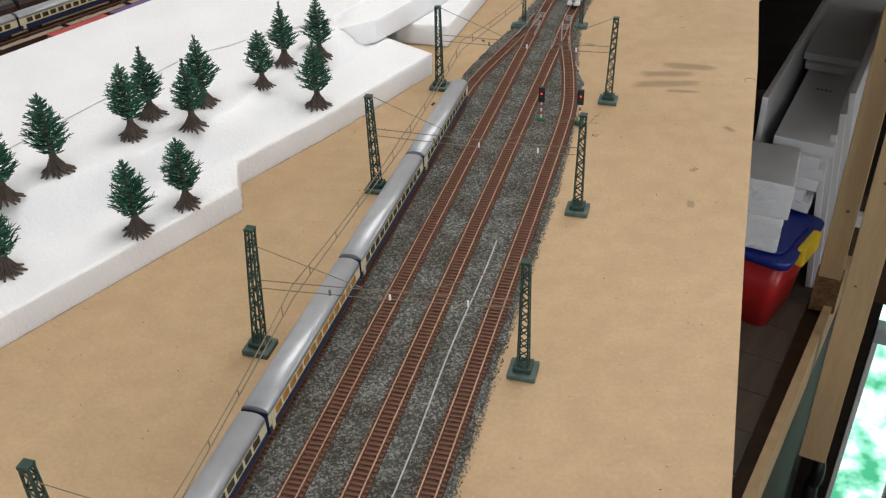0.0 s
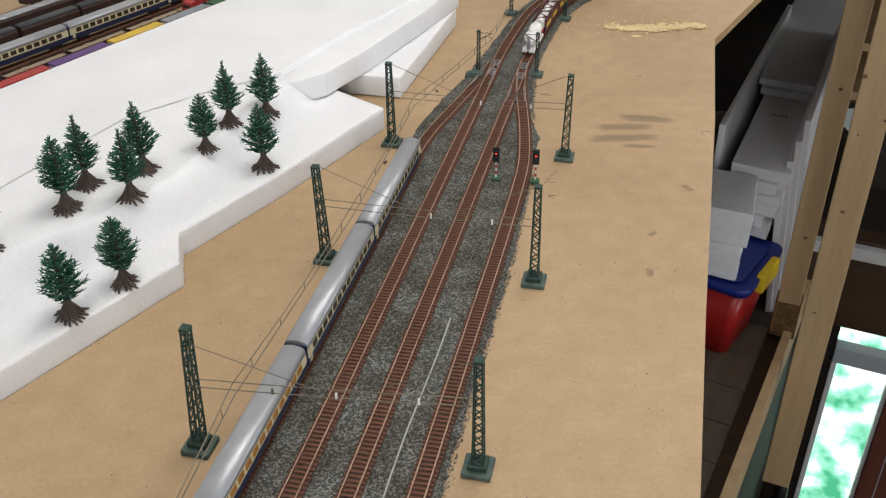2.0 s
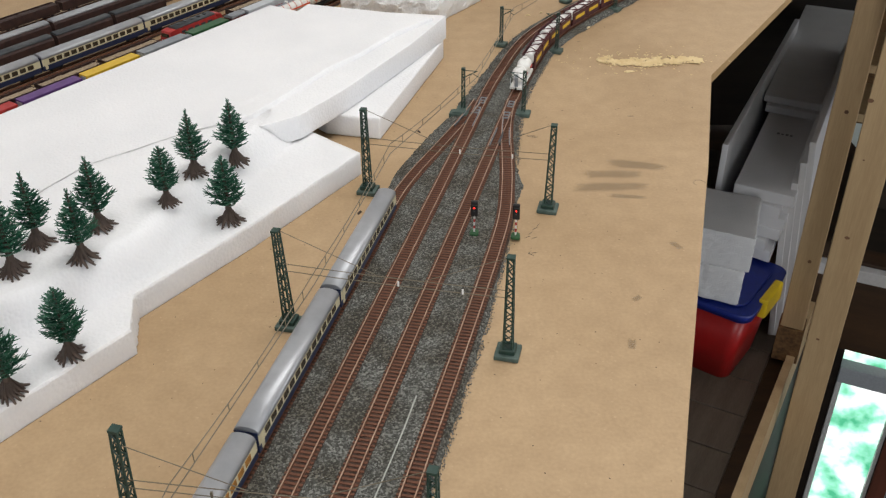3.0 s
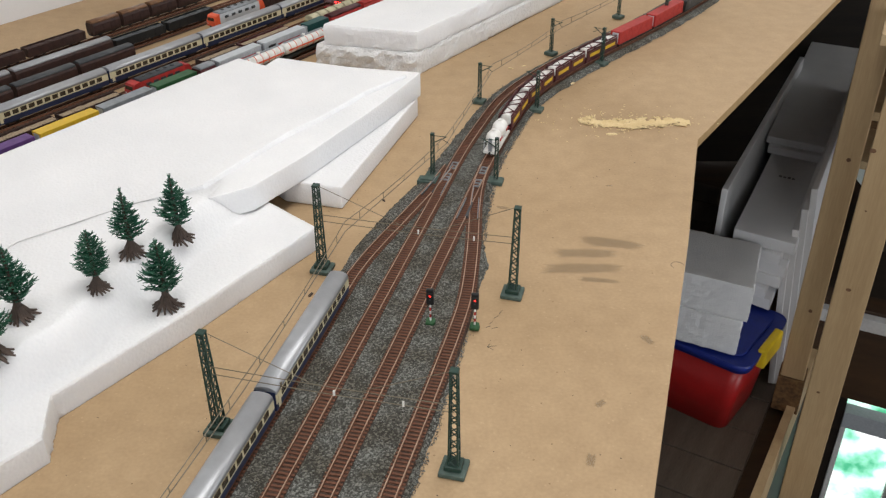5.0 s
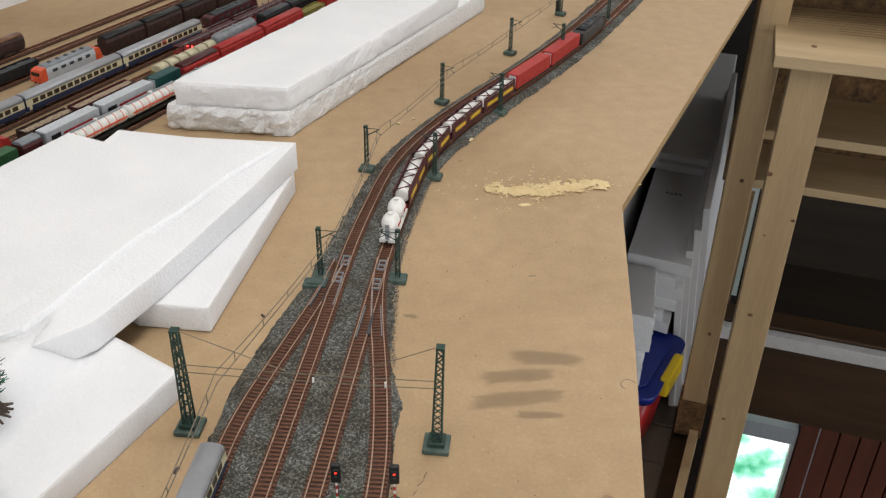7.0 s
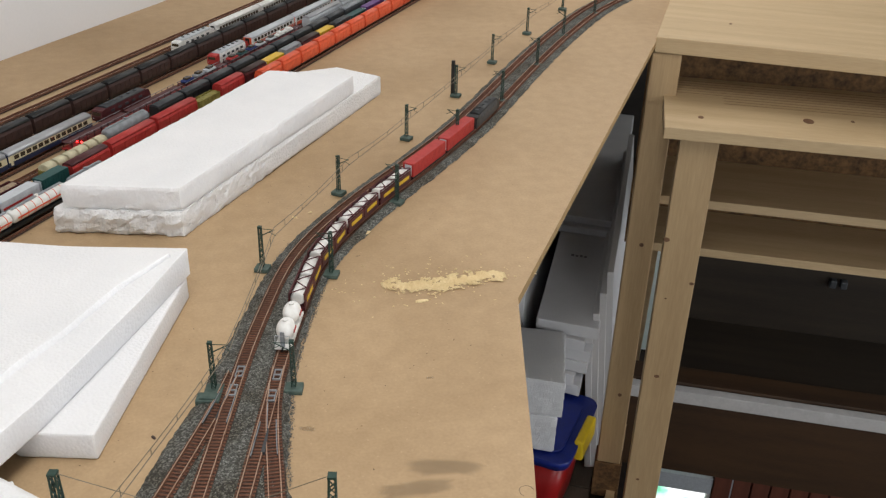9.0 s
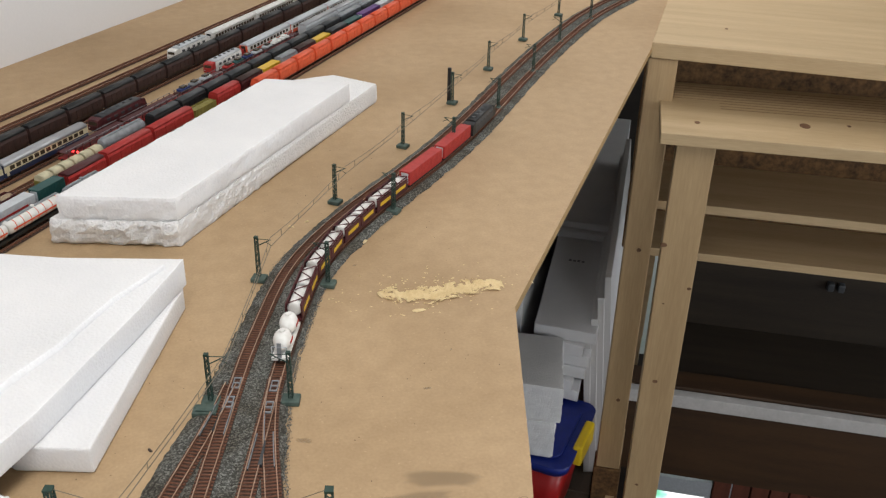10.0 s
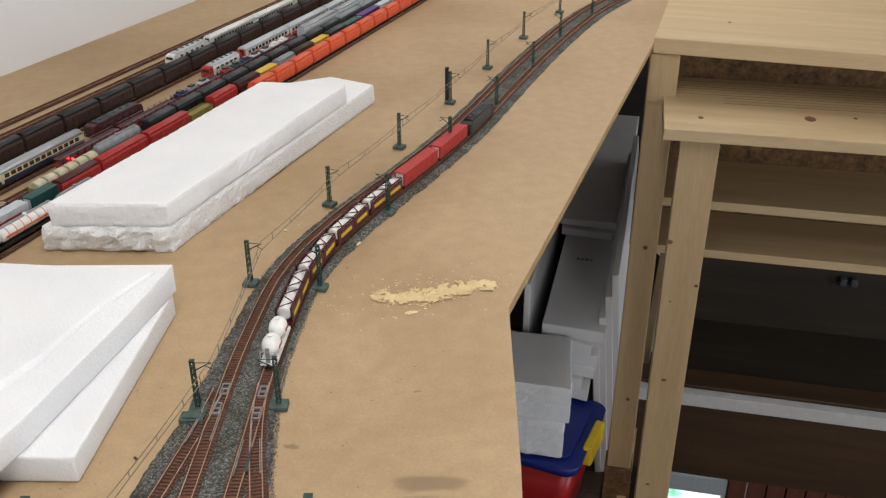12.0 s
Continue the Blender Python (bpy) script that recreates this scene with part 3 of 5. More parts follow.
for j in range(16):
    m = pose(0.382 + 0.066 * j, 0.553, -1.40, 0, 0, 0)
    if bk is None:
        bk = part("cladding_board", boxm(0, 0.061, 0, 0.02, -1.75, 0, 0.003), M_BRICK, bpy.data.objects["lower_wall"])
        bk.matrix_basis = m
    else:
        share("cladding_board", bk, bpy.data.objects["lower_wall"], m)
part("joint_strip", boxm(0.4435, 0.4475, 0.556, 0.574, -3.15, -1.41), M_PALE, bpy.data.objects["lower_wall"])
for sx in (0.552, 0.582):
    o = tagged(part("socket", boxm(sx, sx + 0.019, 0.375, 0.3985, -0.868, -0.842, 0.004), M_DARKGREY), "small grey plastic socket in the dark recess", "socket")
    o.matrix_world = pose(AW[0], AW[1], 0, 0, 0, DW)

# bright garden below, outside the lower window
bm_ = bpy.data.materials.new("garden_light")
bm_.use_nodes = True
nt = bm_.node_tree
b = nt.nodes["Principled BSDF"]
tc = nt.nodes.new("ShaderNodeTexCoord")
nz = nt.nodes.new("ShaderNodeTexNoise")
nz.inputs["Scale"].default_value, nz.inputs["Detail"].default_value = 9, 5
rp = nt.nodes.new("ShaderNodeValToRGB")
ce = rp.color_ramp.elements
ce[0].position, ce[0].color = 0.36, (0.06, 0.42, 0.22, 1)
ce[1].position, ce[1].color = 0.60, (1.0, 1.0, 1.0, 1)
mid = ce.new(0.48)
mid.color = (0.35, 0.85, 0.62, 1)
nt.links.new(tc.outputs["Object"], nz.inputs["Vector"])
nt.links.new(nz.outputs["Fac"], rp.inputs[0])
nt.links.new(rp.outputs[0], b.inputs["Emission Color"])
b.inputs["Emission Strength"].default_value = 1.5
b.inputs["Base Color"].default_value = (0.1, 0.2, 0.1, 1)
on_wall("backdrop", 0.0, 0.62, 0.75, 0.76, -3.2, -1.70, bm_, "sunlit green garden seen through the lower window", "backdrop", 0)
wf = on_wall("window_1", 0.161, 0.18, 0.565, 0.60, -3.2, -1.886, M_WHITE, "white window frame of the storey below", "window")
wf2 = part("window_frame", boxm(0.366, 0.379, 0.565, 0.60, -3.2, -1.886, 0.002), M_WHITE, wf)

o = thing("dark_bundle", pose(0, 0, 0), "black bundle standing on the lower floor beside the window", "bundle")
for k in range(7):
    bm = bmesh.new()
    bmesh.ops.create_icosphere(bm, subdivisions=3, radius=1, matrix=Matrix.LocRotScale((0.10 + 0.012 * math.sin(k * 2.1), 0.40, -3.13 + 0.11 * k), None, (0.045 - 0.003 * k, 0.05, 0.085)))
    for f in bm.faces:
        f.smooth = True
    part("fold", bm, M_BLACK, o)
o.matrix_world = pose(AW[0], AW[1], 0, 0, 0, DW)

# Added panels: their near-black colour gives the shade deep under the board.
struct("under_shade_panel", slab(bmesh.new(), [(0.50, 3.47), (2.0, 3.47), (2.0, 3.50), (0.50, 3.50)], FLOOR - 0.012, -0.0755), M_DARKWOOD, "added near-black panel for the darkness under the far board", "panel")
struct("under_shade_panel", slab(bmesh.new(), [(0.20, 2.35), (0.23, 2.35), (0.53, 3.469), (0.50, 3.469)], FLOOR - 0.012, -0.0755), M_DARKWOOD, "added near-black panel for the darkness under the board", "panel")

# ---------- things under the board ----------
tub = thing("storage_tub", pose(0.813, 1.838, FLOOR - 0.012, 0, 0, -38), "red plastic storage tub with blue lid and yellow clips", "storage tub")


def tub_shell(x0, x1, y0, y1, z0, z1, taper, r, seg=5):
    bm = bmesh.new()
    rings = []
    for z, k in ((z0, taper), (z1, 0.0)):
        ring = []
        for cx, cy, a0 in ((x1 - r - k, y1 - r - k, 0), (x0 + r + k, y1 - r - k, 90), (x0 + r + k, y0 + r + k, 180), (x1 - r - k, y0 + r + k, 270)):
            for i in range(seg + 1):
                a = radians(a0 + 90 * i / seg)
                ring.append(bm.verts.new((cx + r * math.cos(a), cy + r * math.sin(a), z)))
        rings.append(ring)
    n = len(rings[0])
    for i in range(n):
        f = bm.faces.new((rings[0][i], rings[0][(i + 1) % n], rings[1][(i + 1) % n], rings[1][i]))
        f.smooth = True
    bm.faces.new(rings[0][::-1])
    bm.faces.new(rings[1])
    bmesh.ops.recalc_face_normals(bm, faces=bm.faces)
    return bm


part("tub_body", tub_shell(-0.385, -0.015, 0.012, 0.268, 0, 0.220, 0.026, 0.03), M_TUB_RED, tub, "red tapered plastic body")
lid = part("lid", tub_shell(-0.40, 0.0, 0.0, 0.28, 0.220, 0.247, 0.004, 0.035), M_TUB_BLUE, tub, "dark blue plastic lid")
part("lid_ridge", tub_shell(-0.37, -0.03, 0.03, 0.25, 0.2475, 0.254, 0.0, 0.03), M_TUB_BLUE, lid)
part("clip", boxm(-0.012, 0.012, 0.085, 0.20, 0.200, 0.257, 0.006), M_TUB_YELLOW, tub, "bright yellow clip handle")
part("clip", boxm(-0.412, -0.388, 0.085, 0.20, 0.200, 0.257, 0.006), M_TUB_YELLOW, tub, "bright yellow clip handle")


def rough_block(name, poly, z0, z1, seed, amount=0.004, cell=0.012, material=None, towards=None):
    """A block of broken foam: upright sides in fine cells, pushed in and out."""
    bm = bmesh.new()
    rng = Vector((seed * 3.1, seed * 1.7, 0))
    ring = []
    for i, p in enumerate(poly):
        a, b = Vector(p), Vector(poly[(i + 1) % len(poly)])
        n = max(1, int((b - a).length / cell))
        ring += [a.lerp(b, j / n) for j in range(n)]
    c = sum(ring, Vector((0, 0))) / len(ring)
    h = max(1, int((z1 - z0) / cell * 1.5))
    rows = []
    for k in range(h + 1):
        z = z0 + (z1 - z0) * k / h
        row = []
        for p in ring:
            d = (p - c).normalized()
            q = noise.noise(Vector((p.x, p.y, z)) * 70 + rng) * amount + noise.noise(Vector((p.x, p.y, z)) * 210 + rng) * amount * 0.5
            if towards is not None:
                q *= min(1.5, max(0.12, d.dot(towards) * 2.4 - 1.1))
            if k == h or k == 0:
                q -= amount * 0.5
            row.append(bm.verts.new((p.x + d.x * q, p.y + d.y * q, z)))
        rows.append(row)
    n = len(ring)
    for a, b in zip(rows, rows[1:]):
        for i in range(n):
            bm.faces.new((a[i], a[(i + 1) % n], b[(i + 1) % n], b[i]))
    bm.faces.new(rows[0][::-1])
    bm.faces.new(rows[-1])
    bmesh.ops.recalc_face_normals(bm, faces=bm.faces)
    return part(name, bm, material or M_FOAM_RAW)


for i, (za, zb, dx) in enumerate(((-0.957, -0.855, 0.0), (-0.8545, -0.757, 0.012))):
    tagged(rough_block("foam_block", [(0.50, 2.03), (0.793 + dx, 1.885), (0.868 + dx, 2.085), (0.57, 2.23)], za, zb, i), "white polystyrene block with a broken side, stacked on the tub", "foam block", "foam blocks on the tub")
for i in range(-3, 3):
    z = -0.845 + 0.034 * i
    dx = (0.0, -0.02, 0.012)[i % 3] - (0.02 if i < 0 else 0.0)
    tagged(part("foam_sheet", slab(bmesh.new(), [(0.822, 2.142), (0.945 + dx, 2.062), (1.21 + dx, 2.56), (1.075, 2.635)], z, z + 0.0335, 0.003), M_FOAM), "white polystyrene sheet lying in a stack under the board", "foam sheet", "stacked foam sheets")
for i in range(2):
    z = -0.7435 + 0.0225 * i
    tagged(part("foam_sheet", slab(bmesh.new(), [(1.035, 2.585 + 0.025 * i), (1.195, 2.495 + 0.025 * i), (1.62, 3.35), (1.44, 3.44)], z, z + 0.0222, 0.003), M_FOAM), "large white polystyrene sheet under the far board", "foam sheet", "stacked foam sheets")
prof = thing("foam_strip", pose(0, 0, 0), "long white polystyrene strip standing on edge under the board", "foam strip")
a, b = Vector((0.79, 2.195)), Vector((1.298, 3.160))
w = Vector((b.y - a.y, a.x - b.x)).normalized() * 0.016
part("strip_body", slab(bmesh.new(), [tuple(a), tuple(a + w), tuple(b + w), tuple(b)], FLOOR - 0.012, -0.655, 0.002), M_FOAM, prof)
tagged(part("storage_crate", boxm(0.962, 1.020, 2.22, 2.44, FLOOR - 0.012, -0.9475, 0.006), M_CARD), "brown cardboard crate carrying the foam sheets", "crate")
tagged(part("storage_crate", boxm(1.22, 1.42, 2.80, 3.05, FLOOR - 0.012, -0.7445, 0.01), M_CARD), "brown cardboard crate carrying the foam sheets", "crate")
for i in range(4):
    o = tagged(part("leaning_panel", boxm(-0.0085, 0.0085, 0, 0.95, 0, 0.43 + 0.06 * i, 0.002), M_WALL), "thin white panel standing on edge under the board", "panel", "panels standing on edge")
    o.matrix_world = pose(0.985 + 0.016 * i, 2.085 - 0.004 * i, FLOOR - 0.012, 0, -5, -27)

# ---------- white foam hillside ----------
FRONT = [(-0.60, 0.0), (-0.46, 0.19), (-0.327, 0.373), (-0.193, 0.556), (-0.203, 0.601), (-0.127, 0.706), (-0.038, 0.843)]
BACK = [(-1.15, 0.25), (-0.95, 0.40), (-0.62, 0.56), (-0.40, 0.72), (-0.34, 0.78), (-0.22, 0.86), (-0.105, 0.905)]
STEP = [(-0.60, 0.16), (-0.40, 0.40), (-0.30, 0.515), (-0.243, 0.565), (-0.19, 0.640), (-0.168, 0.715), (-0.148, 0.77), (-0.118, 0.85), (-0.09, 0.95)]


def step_distance(x, y):
    best, side = 9.0, 1.0
    p = Vector((x, y))
    for a, b in zip(STEP, STEP[1:]):
        a, b = Vector(a), Vector(b)
        d = b - a
        t = min(1, max(0, (p - a).dot(d) / d.dot(d)))
        q = p - (a + d * t)
        if q.length < best:
            best, side = q.length, (1 if d.x * q.y - d.y * q.x > 0 else -1)
    return best * side


def foam_height(x, y):
    t = min(1, max(0, (step_distance(x, y) + 0.004) / 0.026))
    return 0.0245 + 0.030 * t * t * (3 - 2 * t) + 0.0008 * noise.noise(Vector((x * 30, y * 30, 3)))


def resample(P, n):
    A = np.array(P)
    s = np.arange(len(P))
    t = np.linspace(0, s[-1], n)
    return np.c_[np.interp(t, s, A[:, 0]), np.interp(t, s, A[:, 1])]


nu, nv = 181, 70
Fp, Kp = resample(FRONT, nu), resample(BACK, nu)
bm = bmesh.new()
cols = []
for i in range(nu):
    col = []
    jx = 0.0012 * noise.noise(Vector((i * 0.35, 0, 0)))
    col.append(bm.verts.new((Fp[i, 0] + jx, Fp[i, 1] + jx, 0.0004)))
    col.append(bm.verts.new((Fp[i, 0] + jx, Fp[i, 1] + jx, 0.0225)))
    for j in range(nv):
        t = 0.004 + 0.996 * (j / (nv - 1)) ** 1.5
        x, y = Fp[i] * (1 - t) + Kp[i] * t
        col.append(bm.verts.new((x, y, foam_height(x, y))))
    col.append(bm.verts.new((*Kp[i], 0.0004)))
    cols.append(col)
for a, b in zip(cols, cols[1:]):
    for j in range(len(a) - 1):
        f = bm.faces.new((a[j], b[j], b[j + 1], a[j + 1]))
        f.smooth = 2 <= j < nv
bm.faces.new(cols[-1])
bm.faces.new(cols[0][::-1])
bmesh.ops.recalc_face_normals(bm, faces=bm.faces)
tagged(part("foam_hillside", bm, M_FOAM), "white polystyrene hillside with a worn step, lying on the board", "foam terrain")
tagged(part("foam_slab", slab(bmesh.new(), [(-0.083, 0.937), (-0.022, 0.921), (0.050, 1.160), (-0.10, 1.18), (-0.14, 1.0)], 0.0004, 0.0262, 0.002), M_FOAM), "flat white polystyrene slab lying on the board", "foam slab")
ApolyT = [(-0.80, 0.10), (-0.60, 0.27), (-0.392, 0.560), (-0.286, 0.765), (-0.205, 0.835), (-0.138, 0.848), (-0.101, 0.873), (-0.059, 0.940), (0.010, 1.074), (0.0535, 1.163), (-0.128, 1.212), (-0.139, 1.184), (-0.178, 1.210), (-0.37, 0.928), (-0.52, 0.70), (-0.86, 0.36)]
SHOULDER = {5: (-0.146, 0.864), 6: (-0.082, 0.985), 7: (-0.051, 1.025), 8: (-0.011, 1.094), 9: (0.036, 1.150)}
bm = bmesh.new()
rings = []
for z, k_in in ((0.0268, None), (0.0530, 0.0), (0.0548, 0.94), (0.0598, 1.0)):
    ring = []
    for k, p in enumerate(ApolyT):
        q = Vector(p).lerp(Vector(SHOULDER[k]), k_in or 0.0) if k in SHOULDER else Vector(p).lerp(Vector((-0.25, 0.80)), 0.010 * (k_in or 0.0))
        if k_in is not None and k not in SHOULDER and k < 5:
            z_ = min(z, 0.0540 + 0.0012 * k_in)
        else:
            z_ = z + (0.004 if k == 9 and k_in == 0.0 else 0.0)
        ring.append(bm.verts.new((q.x, q.y, z_)))
    rings.append(ring)
for a, b in zip(rings, rings[1:]):
    for k in range(len(a)):
        bm.faces.new((a[k], a[(k + 1) % len(a)], b[(k + 1) % len(a)], b[k]))
bm.faces.new(rings[0][::-1])
bm.faces.new(rings[-1])
bmesh.ops.recalc_face_normals(bm, faces=bm.faces)
bmesh.ops.bevel(bm, geom=list(bm.edges), offset=0.0006, segments=2, affect="EDGES", profile=0.5)
tagged(part("foam_slab", bm, M_FOAM), "large white polystyrene slab with a chamfered edge on the hillside", "foam slab")
bq = Vector((0.044, 1.298))
bv, bw = Vector((0.5685, 0.8227)), Vector((-0.967, 0.255))
tagged(rough_block("foam_slab", [tuple(bq), tuple(bq + bv * 0.556), tuple(bq + bv * 0.60 + bw * 0.09), tuple(bq + bv * 0.56 + bw * 0.15), tuple(bq + bw * 0.150)], 0.0004, 0.0315, 4, 0.0055, 0.006, None, -bv), "lower white polystyrene slab with a broken ragged end", "foam slab", "pair of foam slabs")
bq2 = bq + bv * 0.004 + bw * 0.0015
tagged(rough_block("foam_slab", [tuple(bq2), tuple(bq2 + bv * 0.455), tuple(bq2 + bv * 0.47 + bw * 0.138), tuple(bq2 + bw * 0.136)], 0.0316, 0.0605, 9, 0.0022, 0.005, M_FOAM), "upper white polystyrene slab with soft worn edges", "foam slab", "pair of foam slabs")
tagged(part("foam_crumb", slab(bmesh.new(), [(-0.088, 0.888), (-0.079, 0.889), (-0.080, 0.897), (-0.087, 0.896)], 0.0002, 0.012, 0.0015), M_FOAM), "small broken crumb of white polystyrene", "foam crumb")

# ---------- marks on the board ----------


def patch(name, c, rx, ry, ang, material, label, category, z=0.0002, seed=0, h=0.0004, n=60, rag=0.35):
    bm = bmesh.new()
    top = []
    ca, sa = math.cos(radians(ang)), math.sin(radians(ang))
    fade = bm.verts.layers.float.new("fade")
    mid = bm.verts.new((c[0], c[1], z + h))
    mid[fade] = 1.0
    inner = []
    for i in range(n):
        a = 2 * math.pi * i / n
        k = 1 + rag * noise.noise(Vector((math.cos(a) * 2.2, math.sin(a) * 2.2, seed * 5.3))) + rag * 0.5 * noise.noise(Vector((math.cos(a) * 7, math.sin(a) * 7, seed * 2.3)))
        x, y = rx * k * math.copysign(abs(math.cos(a)) ** 0.6, math.cos(a)), ry * k * math.copysign(abs(math.sin(a)) ** 0.6, math.sin(a))
        top.append(bm.verts.new((c[0] + x * ca - y * sa, c[1] + x * sa + y * ca, z)))
        x, y = x * 0.72, y * 0.6
        inner.append(bm.verts.new((c[0] + x * ca - y * sa, c[1] + x * sa + y * ca, z + h * 0.7)))
        inner[-1][fade] = 0.85
    for i in range(n):
        bm.faces.new((mid, inner[i], inner[(i + 1) % n]))
        bm.faces.new((inner[i], top[i], top[(i + 1) % n], inner[(i + 1) % n]))
    bmesh.ops.recalc_face_normals(bm, faces=bm.faces)
    return tagged(part(name, bm, material), label, category)


for i, (c, rx, ry, ang) in enumerate((((0.247, 0.855), 0.0320, 0.0104, -14), ((0.221, 0.836), 0.0310, 0.0102, -2), ((0.214, 0.809), 0.0395, 0.0100, 1), ((0.226, 0.789), 0.0197, 0.0048, -8))):
    patch("stain", c, rx, ry, ang, M_STAIN, "dull brown smear dried on the hardboard", "stain", 0.0002 + 0.0001 * i, i, 0.00005, rag=0.3)
for i, (x, y, r) in enumerate(((0.263, 0.974, 0.004), (0.205, 0.62, 0.006), (0.19, 0.56, 0.007), (0.255, 0.70, 0.008), (0.145, 0.925, 0.007), (0.235, 1.215, 0.003), (0.30, 1.03, 0.002))):
    patch("stain", (x, y), r, r * 0.5, i * 40, M_STAIN, "small brown spot on the hardboard", "stain", 0.00025, 20 + i, 0.00005)
sd = thing("sawdust_heap", pose(0, 0, 0), "thin spread of pale yellow sawdust on the board", "sawdust", kind="stuff")
rng = np.random.default_rng(5)
heap = []
while len(heap) < 9000:
    u, w = rng.uniform(-1, 1), rng.normal(0, 0.5)
    x = 0.318 + 0.068 * u
    y = 1.140 - 0.13 * (x - 0.318) + 0.017 * w * (1 - 0.45 * abs(u)) - 0.008 * math.sin((x - 0.25) * 40)
    clump = noise.noise(Vector((x * 70, y * 110, 1))) + 0.7 * noise.noise(Vector((x * 210, y * 260, 4)))
    if clump + 0.5 - 0.55 * abs(w) > rng.uniform(-0.1, 0.35):
        heap.append((x, y, 0.0004 + max(0, 0.0016 * clump + 0.0006 * rng.random())))
for k in range(170):
    heap.append((0.318 + rng.normal(-0.02, 0.05), 1.140 + rng.normal(0, 0.022), 0.0003))
vs, fs = grains(rng, heap, 0.0005, 0.0017, 0.55)
quick_part("dust_grain", vs, fs, M_SAWDUST, sd)["kind"] = "stuff"
for i, (x, y, s) in enumerate(((0.285, 1.106, 0.007), (0.255, 1.268, 0.006), (0.29, 1.328, 0.004), (0.175, 1.325, 0.004), (0.195, 1.335, 0.003), (-0.035, 0.765, 0.004), (0.02, 0.94, 0.003))):
    patch("wood_chip", (x, y), s, s * 0.4, i * 50, M_SAWDUST if i < 5 else M_BARK, "small wood chip lying on the board", "wood chip", 0.0004, 40 + i, 0.0015, 14)
rng = np.random.default_rng(11)
spots = [(x, y, 0.0003) for x, y in zip(rng.uniform(-0.45, 0.36, 420), rng.uniform(0.2, 1.6, 420)) if not (x > 0.13 + 0.28 * (y - 0.215) and y < 1.1)]
vs, fs = grains(rng, spots, 0.0003, 0.0008, 0.7)
tagged(quick_part("dirt_crumb", vs, fs, M_BARK, None), "scattered tiny dark crumbs on the hardboard", "crumbs", kind="stuff")

pk = thing("pencil_scribble", pose(0, 0, 0), "faint pencil strokes scribbled on the hardboard", "pencil mark")
for i, (x, y, a, ln_) in enumerate(((0.120, 0.716, 30, 0.006), (0.124, 0.722, 50, 0.005), (0.128, 0.730, 40, 0.006), (0.133, 0.736, 65, 0.007), (0.126, 0.715, 20, 0.005), (0.121, 0.690, 10, 0.008), (0.121, 0.690, -40, 0.006), (0.121, 0.690, 60, 0.005))):
    dx, dy = ln_ * math.cos(radians(a)), ln_ * math.sin(radians(a))
    part("stroke", tube(bmesh.new(), [(x, y, 0.0001), (x + dx * 0.5, y + dy * 0.5 + 0.0004, 0.0001), (x + dx, y + dy, 0.0001)], 0.00026, 4), M_INK, pk)
for i, (x, y, r) in enumerate(((0.304, 0.815, 0.006), (0.296, 0.835, 0.008), (0.308, 0.79, 0.005))):
    part("stroke", tube(bmesh.new(), [(x + r * math.cos(q * 0.5), y + r * math.sin(q * 0.5), 0.0001) for q in range(9)], 0.00022, 4), M_STAIN if i else M_INK, pk)
pm_ = thing("printed_mark", pose(1.045, 2.425, -0.7433, 0, 0, -28), "small grey printed mark on the foam sheet", "printed mark")
for k in range(4):
    part("mark_bar", boxm(-0.022 + 0.012 * k, -0.014 + 0.012 * k, -0.006, 0.006 - 0.003 * (k % 2), 0, 0.0004), M_GREY, pm_)

# ---------- ballast and tracks ----------


def ballast_bed():
    A = even(MAIN, 0.003)
    d = np.gradient(A, axis=0)
    d /= np.hypot(*d.T)[:, None]
    nrm = np.c_[d[:, 1], -d[:, 0]]
    yL = [(-1, -0.047), (0.66, -0.046), (0.72, -0.043), (0.77, -0.052), (0.834, -0.053), (0.928, -0.040), (0.972, -0.030), (1.07, -0.022), (1.2, -0.019), (3, -0.017)]
    yR = [(-1, 0.089), (0.62, 0.089), (0.70, 0.085), (0.80, 0.080), (0.834, 0.079), (0.885, 0.062), (1.02, 0.047), (1.15, 0.048), (1.3, 0.055), (3, 0.052)]
    verts, faces = [], []
    nc = 56
    for i, (p, q) in enumerate(zip(A, nrm)):
        l = np.interp(p[1], *zip(*yL)) + 0.0022 * noise.noise(Vector((i * 0.11, 0, 0))) + 0.0016 * noise.noise(Vector((i * 0.5, 7, 0)))
        r = np.interp(p[1], *zip(*yR)) + 0.0022 * noise.noise(Vector((i * 0.11, 20, 0))) + 0.0020 * noise.noise(Vector((i * 0.5, 27, 0)))
        for j in range(nc):
            t = j / (nc - 1)
            o = l + (r - l) * t
            x, y = p + q * o
            edge = min(1, min(o - l, r - o) / 0.007)
            z = 0.0002 + 0.0035 * edge * (1.25 - 0.25 * edge) + 0.0006 * noise.noise(Vector((x, y, 0)) * 420) * edge
            verts.append((x, y, z))
    for i in range(len(A) - 1):
        for j in range(nc - 1):
            a = i * nc + j
            faces.append((a, a + 1, a + nc + 1, a + nc))
    me = bpy.data.meshes.new("ballast_bed")
    me.from_pydata(verts, [], faces)
    me.materials.append(M_BALLAST)
    me.polygons.foreach_set("use_smooth", [True] * len(faces))
    return tagged(new("ballast_bed", me), "fine grey model ballast glued along the tracks", "ballast", kind="stuff")


ballast_bed()


